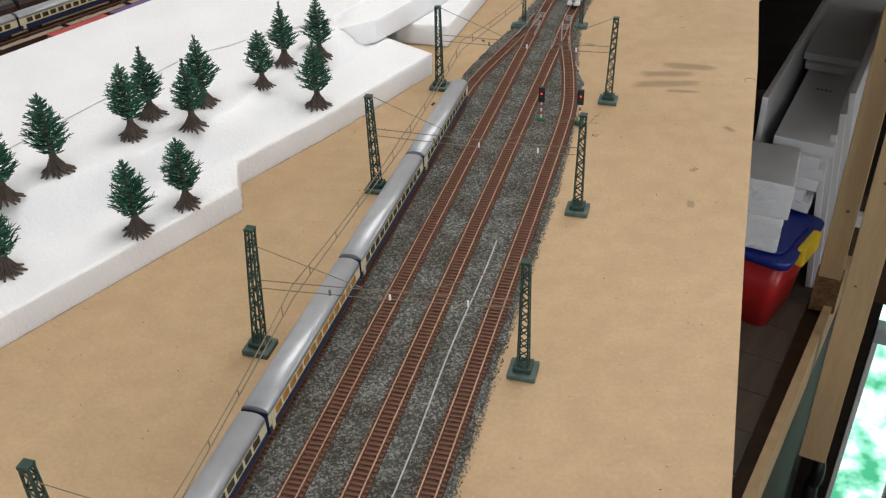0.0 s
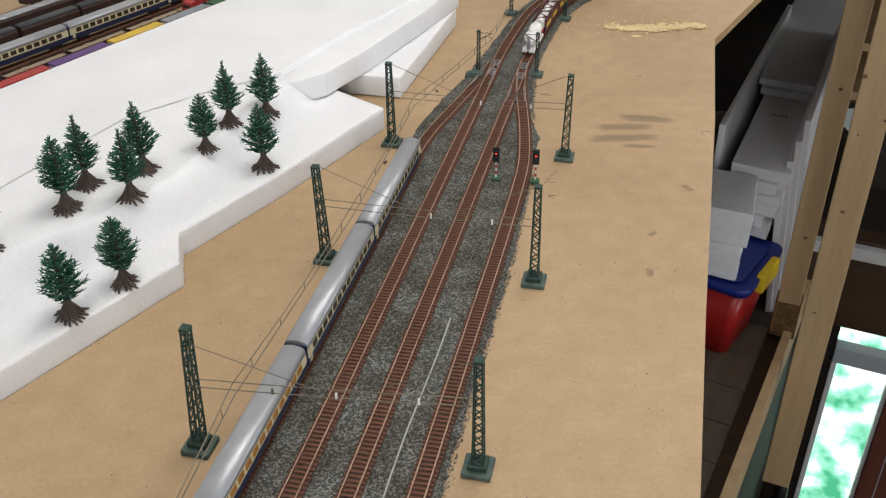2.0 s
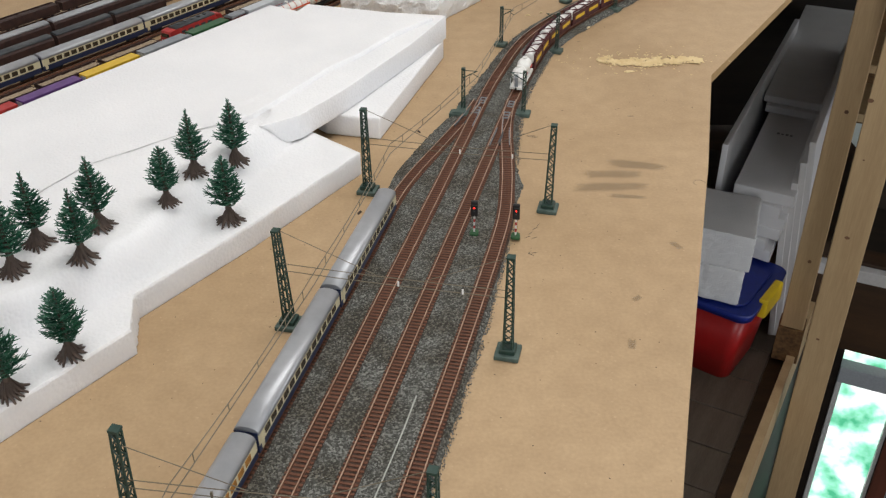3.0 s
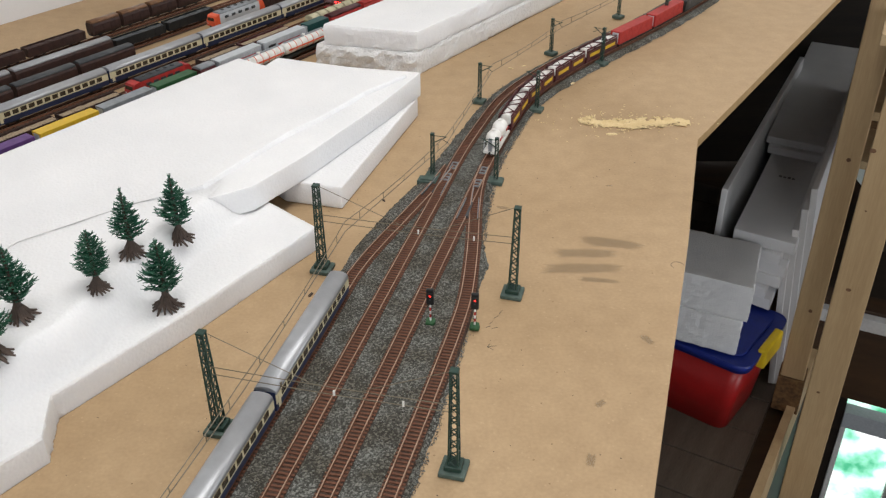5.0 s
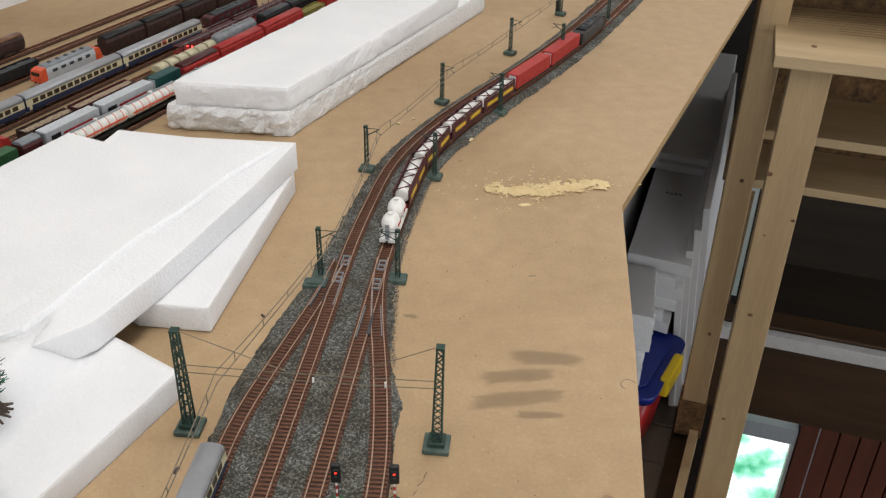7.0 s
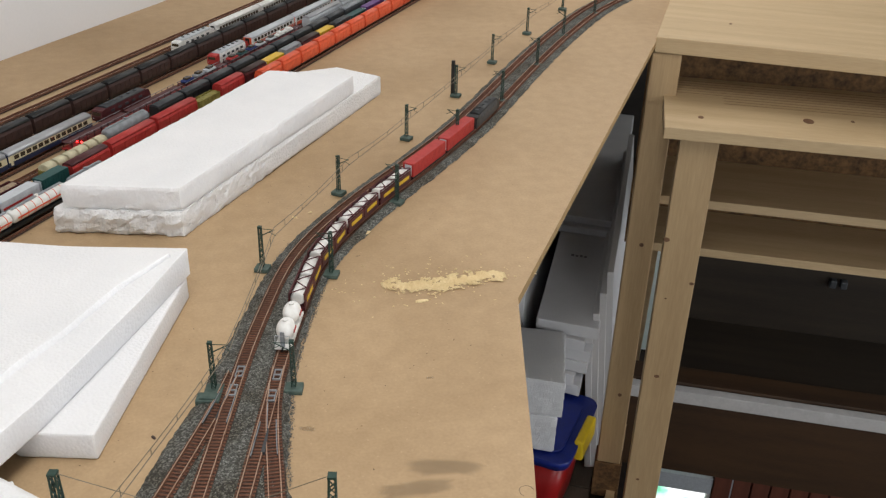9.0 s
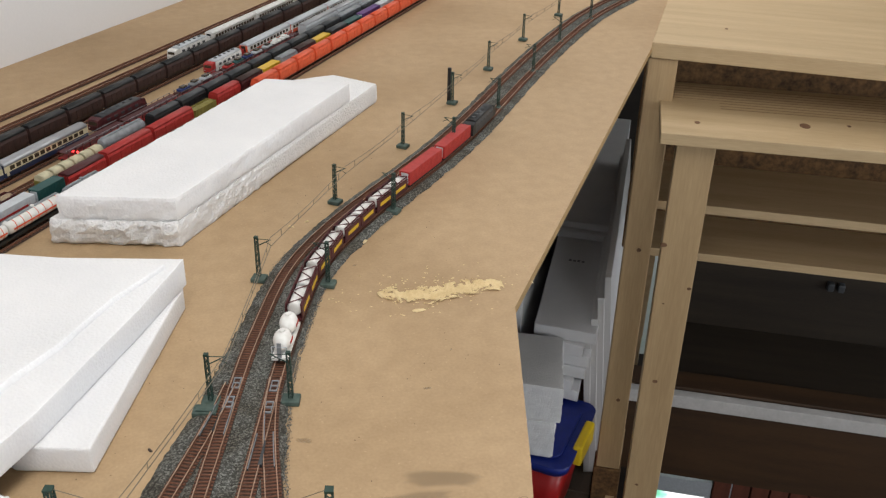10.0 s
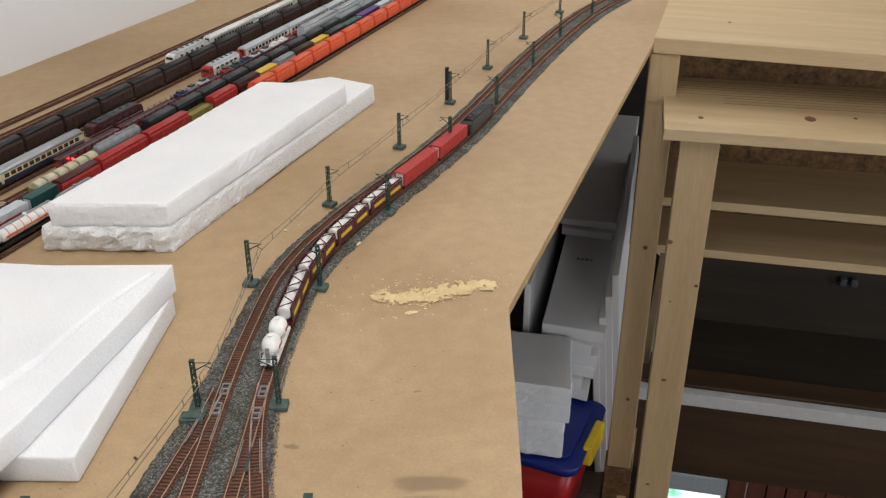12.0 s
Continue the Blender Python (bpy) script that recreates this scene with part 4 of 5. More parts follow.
def stones():
    """Loose single grains on and beside the ballast."""
    rng = np.random.default_rng(4)
    A = even(MAIN, 0.003)
    A = A[(A[:, 1] > 0.15) & (A[:, 1] < 1.25)]
    d = np.gradient(A, axis=0)
    d /= np.hypot(*d.T)[:, None]
    n = 15000
    i = rng.integers(0, len(A), n)
    y = A[i, 1]
    lo = np.interp(y, (0, 0.70, 0.80, 0.95, 1.1), (-0.047, -0.045, -0.052, -0.036, -0.020))
    hi = np.interp(y, (0, 0.62, 0.83, 0.90, 1.02), (0.092, 0.091, 0.082, 0.062, 0.050))
    u = rng.random(n)
    u = np.where(rng.random(n) < 0.25, 1 - np.abs(rng.normal(0, 0.02, n)), u)
    o = lo + (hi - lo) * u
    keep = np.ones(n, bool)
    for c in (-0.035, 0.0, 0.0348, 0.0757):
        keep &= np.abs(o - c) > 0.0085
    p = A[i] + np.c_[d[i, 1], -d[i, 0]] * o[:, None] + rng.normal(0, 0.001, (n, 2))
    p, u = p[keep], u[keep]
    z = np.where((u > 0.965) | (u < 0.03), 0.0007, 0.0038)
    verts, faces = [], []
    shape = np.array([(1, 0, 0), (0, 1, 0), (-1, 0, 0), (0, -1, 0), (0, 0, 1), (0, 0, -1)], float)
    for q, zz in zip(p, z):
        s = rng.uniform(0.00035, 0.0007, 3)
        a = rng.uniform(0, 6.28)
        c, sn = math.cos(a), math.sin(a)
        b = len(verts)
        for v in shape * s + rng.normal(0, 0.0001, (6, 3)):
            verts.append((q[0] + v[0] * c - v[1] * sn, q[1] + v[0] * sn + v[1] * c, zz + v[2]))
        faces += [(b, b + 1, b + 4), (b + 1, b + 2, b + 4), (b + 2, b + 3, b + 4), (b + 3, b, b + 4), (b + 1, b, b + 5), (b + 2, b + 1, b + 5), (b + 3, b + 2, b + 5), (b, b + 3, b + 5)]
    me = bpy.data.meshes.new("ballast_stone")
    me.from_pydata(verts, [], faces)
    m = bpy.data.materials.new("stone_grain")
    m.use_nodes = True
    nt = m.node_tree
    g = nt.nodes.new("ShaderNodeNewGeometry")
    r = nt.nodes.new("ShaderNodeValToRGB")
    r.color_ramp.elements[0].color, r.color_ramp.elements[1].color = (0.05, 0.05, 0.045, 1), (0.23, 0.235, 0.22, 1)
    nt.links.new(g.outputs["Random Per Island"], r.inputs[0])
    nt.links.new(r.outputs[0], nt.nodes["Principled BSDF"].inputs["Base Color"])
    nt.nodes["Principled BSDF"].inputs["Roughness"].default_value = 0.9
    me.materials.append(m)
    return tagged(new("ballast_stone", me), "loose grey ballast grains strewn over the trackbed", "ballast", kind="stuff")


stones()


# ---------- overhead line ----------
def lattice(bm, h, w0, w1, leg, bays):
    for sx in (-1, 1):
        for sy in (-1, 1):
            rod(bm, (sx * w0, sy * w0, 0.006), (sx * w1, sy * w1, h), leg, 4)
    for k in range(bays):
        za, zb = 0.006 + (h - 0.008) * k / bays, 0.006 + (h - 0.008) * (k + 1) / bays
        wa, wb = w0 + (w1 - w0) * k / bays, w0 + (w1 - w0) * (k + 1) / bays
        s = 1 if k % 2 else -1
        for sy in (-1, 1):
            rod(bm, (-s * wa, sy * wa, za), (s * wb, sy * wb, zb), leg * 0.72, 4)
            rod(bm, (sy * wa, -s * wa, za), (sy * wb, s * wb, zb), leg * 0.72, 4)
    box(bm, -w1 - leg, w1 + leg, -w1 - leg, w1 + leg, h - 0.001, h + 0.0008)
    return bm


def tall_mast():
    ob = thing("catenary_mast", pose(0, 0, 0), "tall dark green lattice mast on a grey green foot", "catenary mast", "tall lattice masts")
    part("mast_lattice", lattice(bmesh.new(), 0.0895, 0.0034, 0.0022, 0.00078, 15), M_GREEN, ob)
    bm = box(bmesh.new(), -0.0095, 0.0095, -0.0095, 0.0095, 0.0002, 0.0042, 0.0008)
    part("mast_foot", bm, M_GREEN_BASE, ob, "grey green moulded foot")
    part("mast_plinth", boxm(-0.0062, 0.0062, -0.0062, 0.0062, 0.0042, 0.0082, 0.0007), M_GREEN, ob)
    return ob


TALL = [(-0.200, 0.172, 0), (-0.143, 0.372, -4), (-0.079, 0.590, 1.5), (-0.029, 0.806, 0), (0.037, 0.347, 0), (0.093, 0.550, 0), (0.146, 0.766, -1), (-0.005, 0.155, 0)]
tm = tall_mast()
for x, y, lean in TALL[1:]:
    copy_thing(tm, pose(x, y, 0, 0, -lean, -14) @ Matrix.Diagonal((1, 1, 1.12 if y < 0.4 and x < -0.1 else 1.0, 1)))


def short_mast(side):
    ob = thing("catenary_mast", pose(0, 0, 0), "short dark green lattice mast with a bracket arm", "catenary mast", "short bracket masts")
    part("mast_lattice", lattice(bmesh.new(), 0.0535, 0.0018, 0.0015, 0.00055, 13), M_GREEN, ob)
    part("mast_foot", boxm(-0.008, 0.008, -0.007, 0.007, 0.0002, 0.0052, 0.0010), M_GREEN_BASE, ob, "dark grey green foot")
    bm = bmesh.new()
    rod(bm, (0, 0, 0.0515), (side * 0.0165, 0, 0.0515), 0.00042)
    rod(bm, (0, 0, 0.0425), (side * 0.0150, 0, 0.0512), 0.00060)
    rod(bm, (side * 0.0105, 0, 0.0485), (side * 0.0175, 0, 0.0448), 0.00038)
    part("bracket_arm", bm, M_GREEN, ob)
    return ob


LEFT_MASTS = [(0.071, 0.992), (0.128, 1.203), (0.237, 1.381), (0.361, 1.550), (0.480, 1.722), (0.592, 1.890), (0.718, 2.067), (0.860, 2.245)]
RIGHT_MASTS = [(0.140, 0.980), (0.200, 1.176), (0.305, 1.340), (0.429, 1.518), (0.547, 1.681), (0.668, 1.858), (0.785, 2.037), (0.916, 2.196)]


def heading_near(x, y):
    i = int(np.argmin(np.hypot(MAIN[:, 0] - x, MAIN[:, 1] - y)))
    i = min(max(i, 2), len(MAIN) - 3)
    t = MAIN[i + 2] - MAIN[i - 2]
    return math.degrees(math.atan2(-t[0], t[1]))


ml, mr = short_mast(1), short_mast(-1)
for proto, spots in ((ml, LEFT_MASTS), (mr, RIGHT_MASTS)):
    for i, (x, y) in enumerate(spots):
        m = pose(x, y, 0.0, 0, 0, heading_near(x, y))
        if i == 0:
            proto.matrix_world = m
        else:
            copy_thing(proto, m)
tm.matrix_world = pose(TALL[0][0], TALL[0][1], 0, 0, 0, -14) @ Matrix.Diagonal((1, 1, 1.12, 1))
dk = thing("relay_box", pose(0.476, 1.728, 0, 0, 0, -35), "small black box clamped to a mast", "relay box")
part("box_body", boxm(-0.0028, 0.0028, -0.0022, 0.0022, 0.0, 0.060, 0.0006), M_BLACK, dk)


def wire_run(name, pts, r, material, label, category, group=""):
    bm = tube(bmesh.new(), pts, r)
    return tagged(part(name, bm, material), label, category, group)


for i, j in ((0, 7), (1, 4), (2, 5), (3, 6)):
    a, b = Vector((*TALL[i][:2], 0)), Vector((*TALL[j][:2], 0))
    sp = thing("cross_span", pose(0, 0, 0), "pair of thin brown wires slung between two masts", "cross span", "cross spans")
    for z in (0.0600, 0.0535):
        n = 8
        pts = [a.lerp(b, k / n) + Vector((0, 0, z - 0.0012 * math.sin(math.pi * k / n))) for k in range(n + 1)]
        bm = tube(bmesh.new(), pts, 0.00036)
        part("span_wire", bm, M_WIRE, sp)
    for k, zz in ((0.30, 0.0585), (0.52, 0.0585), (0.80, 0.0585)):
        p = a.lerp(b, k)
        part("insulator", boxm(p.x - 0.0007, p.x + 0.0007, p.y - 0.0007, p.y + 0.0007, 0.0520, 0.0560), M_WHITE if k > 0.4 else M_WIRE, sp)
    bm = rod(bmesh.new(), a + Vector((0.002, 0, 0.089)), a.lerp(b, 0.42) + Vector((0, 0, 0.0600)), 0.00032, 5)
    part("stay_wire", bm, M_WIRE, sp)
    bm = rod(bmesh.new(), b + Vector((-0.002, 0, 0.089)), b.lerp(a, 0.36) + Vector((0, 0, 0.0600)), 0.00032, 5)
    part("stay_wire", bm, M_WIRE, sp)


def arm_end(x, y, reach):
    h = radians(heading_near(x, y))
    return Vector((x + math.cos(h) * reach, y + math.sin(h) * reach, 0))


nodes = [Vector((x, y, 0)) for x, y in ((-0.152, 0.167), (-0.115, 0.372), (-0.055, 0.584), (-0.005, 0.802))] + [arm_end(x, y, 0.0160) for x, y in LEFT_MASTS]
for a, b in zip(nodes, nodes[1:]):
    cw = thing("contact_wire", pose(0, 0, 0), "thin brown ladder-like contact wire over the track", "contact wire", "contact wires")
    bm = bmesh.new()
    rod(bm, a + Vector((0, 0, 0.0445)), b + Vector((0, 0, 0.0445)), 0.00045, 5)
    part("lower_wire", bm, M_WIRE, cw)
    n = 8
    up = [a.lerp(b, k / n) + Vector((0, 0, 0.0545 - 0.0044 * math.sin(math.pi * k / n))) for k in range(n + 1)]
    bm = tube(bmesh.new(), up, 0.00042)
    part("upper_wire", bm, M_WIRE, cw)
    for k in (1, 2.7, 4.3, 6, 7.2):
        p = a.lerp(b, k / n)
        part("dropper", rod(bmesh.new(), (p.x, p.y, 0.0445), (p.x, p.y, 0.0542 - 0.0044 * math.sin(math.pi * k / n)), 0.00034, 4), M_WIRE, cw)
wire_run("loose_wire", [(line2(y) + 0.058 + 0.001 * math.sin(y * 30), y, 0.0042) for y in np.linspace(0.15, 0.50, 12)], 0.0006, M_PALE_WIRE, "pale loose wire lying on the ballast", "wire")

# ---------- signals ----------


def signal(m, lit):
    ob = thing("light_signal", m, "model colour light signal with red and white striped post", "signal", "light signals")
    part("signal_foot", tub_shell(-0.0038, 0.0038, -0.0038, 0.0038, 0.0030, 0.0062, -0.0005, 0.002, 3), M_FREIGHTGREEN, ob, "green foot")
    for k in range(5):
        part("post_band", rod(bmesh.new(), (0, 0, 0.0062 + 0.0034 * k), (0, 0, 0.0096 + 0.0034 * k), 0.00085, 8), M_RED if k % 2 else M_WHITE, ob)
    head = part("signal_head", boxm(-0.0033, 0.0033, -0.0015, 0.0015, 0.0225, 0.0385, 0.0009), M_BLACK, ob, "black lamp board")
    part("hood", boxm(-0.0021, 0.0021, -0.0032, -0.0014, 0.0345, 0.0352), M_BLACK, head)
    part("lamp", rod(bmesh.new(), (0, -0.0019, 0.0318), (0, -0.0013, 0.0318), 0.0008, 10), lit, head, "lit red lamp")
    part("lamp", rod(bmesh.new(), (0, -0.0019, 0.0284), (0, -0.0013, 0.0284), 0.0008, 10), M_DARKGREY, head)
    part("ladder", rod(rod(bmesh.new(), (-0.0008, 0.0018, 0.006), (-0.0008, 0.0018, 0.0335), 0.0002, 4), (0.0008, 0.0018, 0.006), (0.0008, 0.0018, 0.0335), 0.0002, 4), M_BLACK, ob)
    return ob


signal(pose(0.0735, 0.719, 0, 0, 0, -8), M_SIGNAL_RED)
signal(pose(0.1110, 0.714, -0.001, 0, 0, -8), M_SIGNAL_RED)
for x, y, ang in ((line2(1.012), 1.012, -14), (line2(0.985) - 0.001, 0.985, -14), (line2(1.000) + 0.0358, 1.000, -14), (line2(0.970) + 0.0358, 0.970, -14)):
    pm = thing("point_motor", pose(x, y, 0.0047, 0, 0, ang), "small grey metal frame of a points mechanism between the rails", "point motor", "point mechanisms")
    bm = box(bmesh.new(), -0.0034, -0.0026, -0.008, 0.008, 0, 0.0014)
    box(bm, 0.0026, 0.0034, -0.008, 0.008, 0, 0.0014)
    part("side_bar", bm, M_GREY, pm)
    for q in (-0.008, -0.001, 0.0065):
        part("cross_bar", boxm(-0.0036, 0.0036, q, q + 0.0015, 0, 0.00145), M_GREY, pm)

for A, B, y0, side in ((MAIN, SIDE_L, 0.962, -1), (SECOND, SIDE_R, 0.913, 1)):
    fr = thing("point_frog", pose(0, 0, 0), "dark frog and check rails of a set of points", "points", "frogs of the points")
    x, y, h = spot(A, length_at(A, y0))
    m = pose(x, y, 0, 0, 0, h)
    bm = slab(bmesh.new(), [(side * 0.0049 - 0.0010, -0.017), (side * 0.0049 + 0.0024 * side, -0.017), (side * 0.0049 + 0.0004, 0.013), (side * 0.0049 - 0.0006, 0.013)], 0.0046, RAIL_TOP + 0.00015)
    o = part("frog_casting", bm, M_DARKGREY, fr, "dark grey cast frog")
    o.matrix_basis = m
    for line, sgn in ((A, -side), (B, side)):
        s0 = length_at(line, y0)
        seg = np.array([spot(line, s0 + t)[:2] for t in np.linspace(-0.022, 0.022, 12)])
        part("check_rail", sweep_rail(bmesh.new(), seg, sgn * 0.0034, 0.0046, RAIL_TOP - 0.0001, 0.0008), (M_DARKGREY, M_GREY), fr)
    seg = np.array([spot(B, length_at(B, y0) + t)[:2] for t in np.linspace(0.012, 0.046, 12)])
    part("switch_blade", sweep_rail(bmesh.new(), seg, -side * 0.0042, 0.0046, RAIL_TOP, 0.0007), (M_GREY, M_GREY), fr, "pale steel switch blade")
for x, y, ang in ((0.0655, 0.979, -14),):
    pb = thing("point_motor_box", pose(x, y, 0, 0, 0, ang), "low dark grey green box of a points motor", "point motor", "point motor boxes")
    part("box_body", boxm(-0.0105, 0.0105, -0.0065, 0.0065, 0.0002, 0.0062, 0.0009), M_GREEN_BASE, pb)
    part("box_cover", boxm(-0.0075, 0.0075, -0.0045, 0.0045, 0.0062, 0.0076, 0.0006), M_GREEN_BASE, pb)

# ---------- trees ----------


def pine(seed, h, full):
    rng = random.Random(seed)
    ob = thing("pine_tree", pose(0, 0, 0), "dark green plastic model pine on a brown root foot", "model tree", "model pine trees")
    vs, fs = [], []
    quick_rod(vs, fs, (0, 0, 0.004), (0, 0, h * 0.15), 0.0046, 0.0031, 9)
    quick_rod(vs, fs, (0, 0, h * 0.15), (0, 0, h * 0.32), 0.0031, 0.0020, 9)
    quick_rod(vs, fs, (0, 0, h * 0.32), (0, 0, h * 0.97), 0.0020, 0.0006, 7)
    for k in range(17):
        a = 2 * math.pi * (k + rng.uniform(-0.3, 0.3)) / 17
        r = rng.uniform(0.0085, 0.0130)
        p0, p1, p2 = Vector((0.0018 * math.cos(a), 0.0018 * math.sin(a), 0.0105)), Vector((r * 0.52 * math.cos(a), r * 0.52 * math.sin(a), 0.0038)), Vector((r * math.cos(a + 0.2), r * math.sin(a + 0.2), 0.0006))
        quick_rod(vs, fs, p0, p1, 0.0016, 0.0014, 5)
        quick_rod(vs, fs, p1, p2, 0.0014, 0.0007, 5)
    quick_part("trunk", vs, fs, M_BARK, ob)
    vs, fs = [], []
    tiers = 15
    for tier in range(tiers):
        t = tier / tiers
        z = h * (0.27 + 0.70 * t)
        env = (min(1, t / 0.25 + 0.5) * (1 - t) ** full + 0.07) * h * 0.26
        n = int(11 - 4 * t)
        for j in range(n):
            a = tier * 1.1 + 2 * math.pi * (j + rng.uniform(-0.28, 0.28)) / n
            r = env * rng.uniform(0.70, 1.15)
            up = r * rng.uniform(0.25, 0.60)
            d, e = Vector((math.cos(a), math.sin(a), 0)), Vector((-math.sin(a), math.cos(a), 0))
            p0 = Vector((0, 0, z + rng.uniform(-0.0006, 0.0006)))
            p1 = p0 + d * r * 0.55 + Vector((0, 0, up * 0.30))
            p2 = p0 + d * r + Vector((0, 0, up))
            quick_rod(vs, fs, p0, p1, 0.00055, 0.00050)
            quick_rod(vs, fs, p1, p2, 0.00062, 0.00030)
            for f in (0.42, 0.62, 0.82):
                q = p0.lerp(p1, f / 0.55) if f < 0.55 else p1.lerp(p2, (f - 0.55) / 0.45)
                for sd_ in (-1, 1):
                    tip = q + d * r * 0.24 + e * sd_ * r * 0.20 + Vector((0, 0, r * rng.uniform(0.05, 0.22)))
                    quick_rod(vs, fs, q, tip, 0.00052, 0.00026)
    for i in range(9):
        a = i * 2.4
        quick_rod(vs, fs, (0, 0, h * 0.94), (0.0013 * math.cos(a), 0.0013 * math.sin(a), h * 1.0 + 0.0006 * (i % 3)), 0.0005, 0.0002)
    quick_part("crown", vs, fs, M_NEEDLE, ob)
    return ob


TREES = [(-0.193, 0.696, 0, 0.049), (-0.180, 0.747, 1, 0.056), (-0.152, 0.790, 3, 0.058), (-0.239, 0.655, 3, 0.058), (-0.238, 0.608, 1, 0.056), (-0.281, 0.630, 1, 0.058), (-0.286, 0.591, 2, 0.058), (-0.1455, 0.711, 2, 0.058), (-0.228, 0.526, 0, 0.054), (-0.257, 0.486, 2, 0.056), (-0.330, 0.530, 2, 0.060), (-0.338, 0.432, 3, 0.056), (-0.353, 0.486, 2, 0.057)]
protos = [pine(1, 0.058, 0.55), pine(2, 0.058, 1.05), pine(3, 0.058, 0.62), pine(4, 0.058, 0.9)]
used = set()
for i, (x, y, k, h) in enumerate(TREES):
    m = pose(x, y, foam_height(x, y) - 0.0008, 0, 0, i * 77) @ Matrix.Scale(1.14 * h / 0.058, 4)
    if k in used:
        o = copy_thing(protos[k], Matrix.Identity(4))
        o.matrix_world = m
    else:
        used.add(k)
        protos[k].matrix_world = m

# ---------- rolling stock ----------
FLOOR_Z = RAIL_TOP + 0.0062


def running_gear(ob, length, double=True):
    for s in (-1, 1):
        y = s * (length / 2 - 0.020 if double else length / 2 - 0.014)
        bm = box(bmesh.new(), -0.0062, 0.0062, y - (0.010 if double else 0.004), y + (0.010 if double else 0.004), RAIL_TOP + 0.0015, RAIL_TOP + 0.0058, 0.0006)
        for q in ((-0.007, 0.007) if double else (0.0,)):
            for sx in (-1, 1):
                rod(bm, (sx * 0.0052, y + q, RAIL_TOP + 0.0027), (sx * 0.0040, y + q, RAIL_TOP + 0.0027), 0.0029, 10)
        part("bogie" if double else "wheelset", bm, M_BLACK, ob)
    bm = rod(bmesh.new(), (0, length / 2 - 0.001, RAIL_TOP + 0.005), (0, length / 2 + 0.0022, RAIL_TOP + 0.005), 0.0011, 6)
    rod(bm, (0, -length / 2 + 0.001, RAIL_TOP + 0.005), (0, -length / 2 - 0.0022, RAIL_TOP + 0.005), 0.0011, 6)
    part("coupling", bm, M_BLACK, ob)


def roof_profile(w, z0, z1, n=12):
    return [(-w, z0)] + [(-w * math.cos(math.pi * k / n) if 0 < k < n else (-w if k == 0 else w), z0 + (z1 - z0) * math.sin(math.pi * k / n) ** 0.62) for k in range(1, n)] + [(w, z0)]


win_mesh = {}


def coach(m, length, label, upper, lower, roof, glass=None, group="passenger coaches", windows=12):
    ob = thing("passenger_coach", m, label, "railway coach", group)
    L = length / 2
    base = RAIL_TOP + 0.0042
    part("skirt", extrude_profile(bmesh.new(), [(-0.0082, base), (0.0082, base), (0.0088, base + 0.0068), (-0.0088, base + 0.0068)], -L, L), lower, ob, "dark lower body")
    part("window_band", extrude_profile(bmesh.new(), [(-0.0088, base + 0.0068), (0.0088, base + 0.0068), (0.0086, base + 0.0152), (-0.0086, base + 0.0152)], -L, L), upper, ob, "cream window band")
    part("roof", extrude_profile(bmesh.new(), roof_profile(0.0089, base + 0.0152, base + 0.0212), -L + 0.0006, L - 0.0006, 0, True), roof, ob, "silver rounded roof")
    key = (glass or M_DARKGLASS).name
    for s in (-1, 1):
        for k in range(windows):
            y = -L + 0.014 + (length - 0.028) * k / (windows - 1)
            mm = pose(s * 0.0088, y, base + 0.0112)
            if key not in win_mesh:
                win_mesh[key] = part("window", boxm(-0.0003, 0.0003, -0.0040, 0.0040, -0.0028, 0.0026, 0.0001), glass or M_DARKGLASS, ob)
                win_mesh[key].matrix_basis = mm
            else:
                share("window", win_mesh[key], ob, mm)
        part("door", boxm(s * 0.0089 - 0.0002, s * 0.0089 + 0.0002, -L + 0.003, -L + 0.007, base + 0.002, base + 0.0145), upper, ob)
    for s in (-1, 1):
        part("gangway", boxm(-0.0042, 0.0042, s * L, s * (L + 0.0016), base + 0.002, base + 0.0165, 0.0004) if s > 0 else boxm(-0.0042, 0.0042, -L - 0.0016, -L, base + 0.002, base + 0.0165, 0.0004), M_BLACK, ob)
        part("end_wall", boxm(-0.0084, 0.0084, s * (L + 0.0001) - 0.0003, s * (L + 0.0001) + 0.0003, base + 0.0005, base + 0.0175), lower, ob)
    running_gear(ob, length)
    return ob


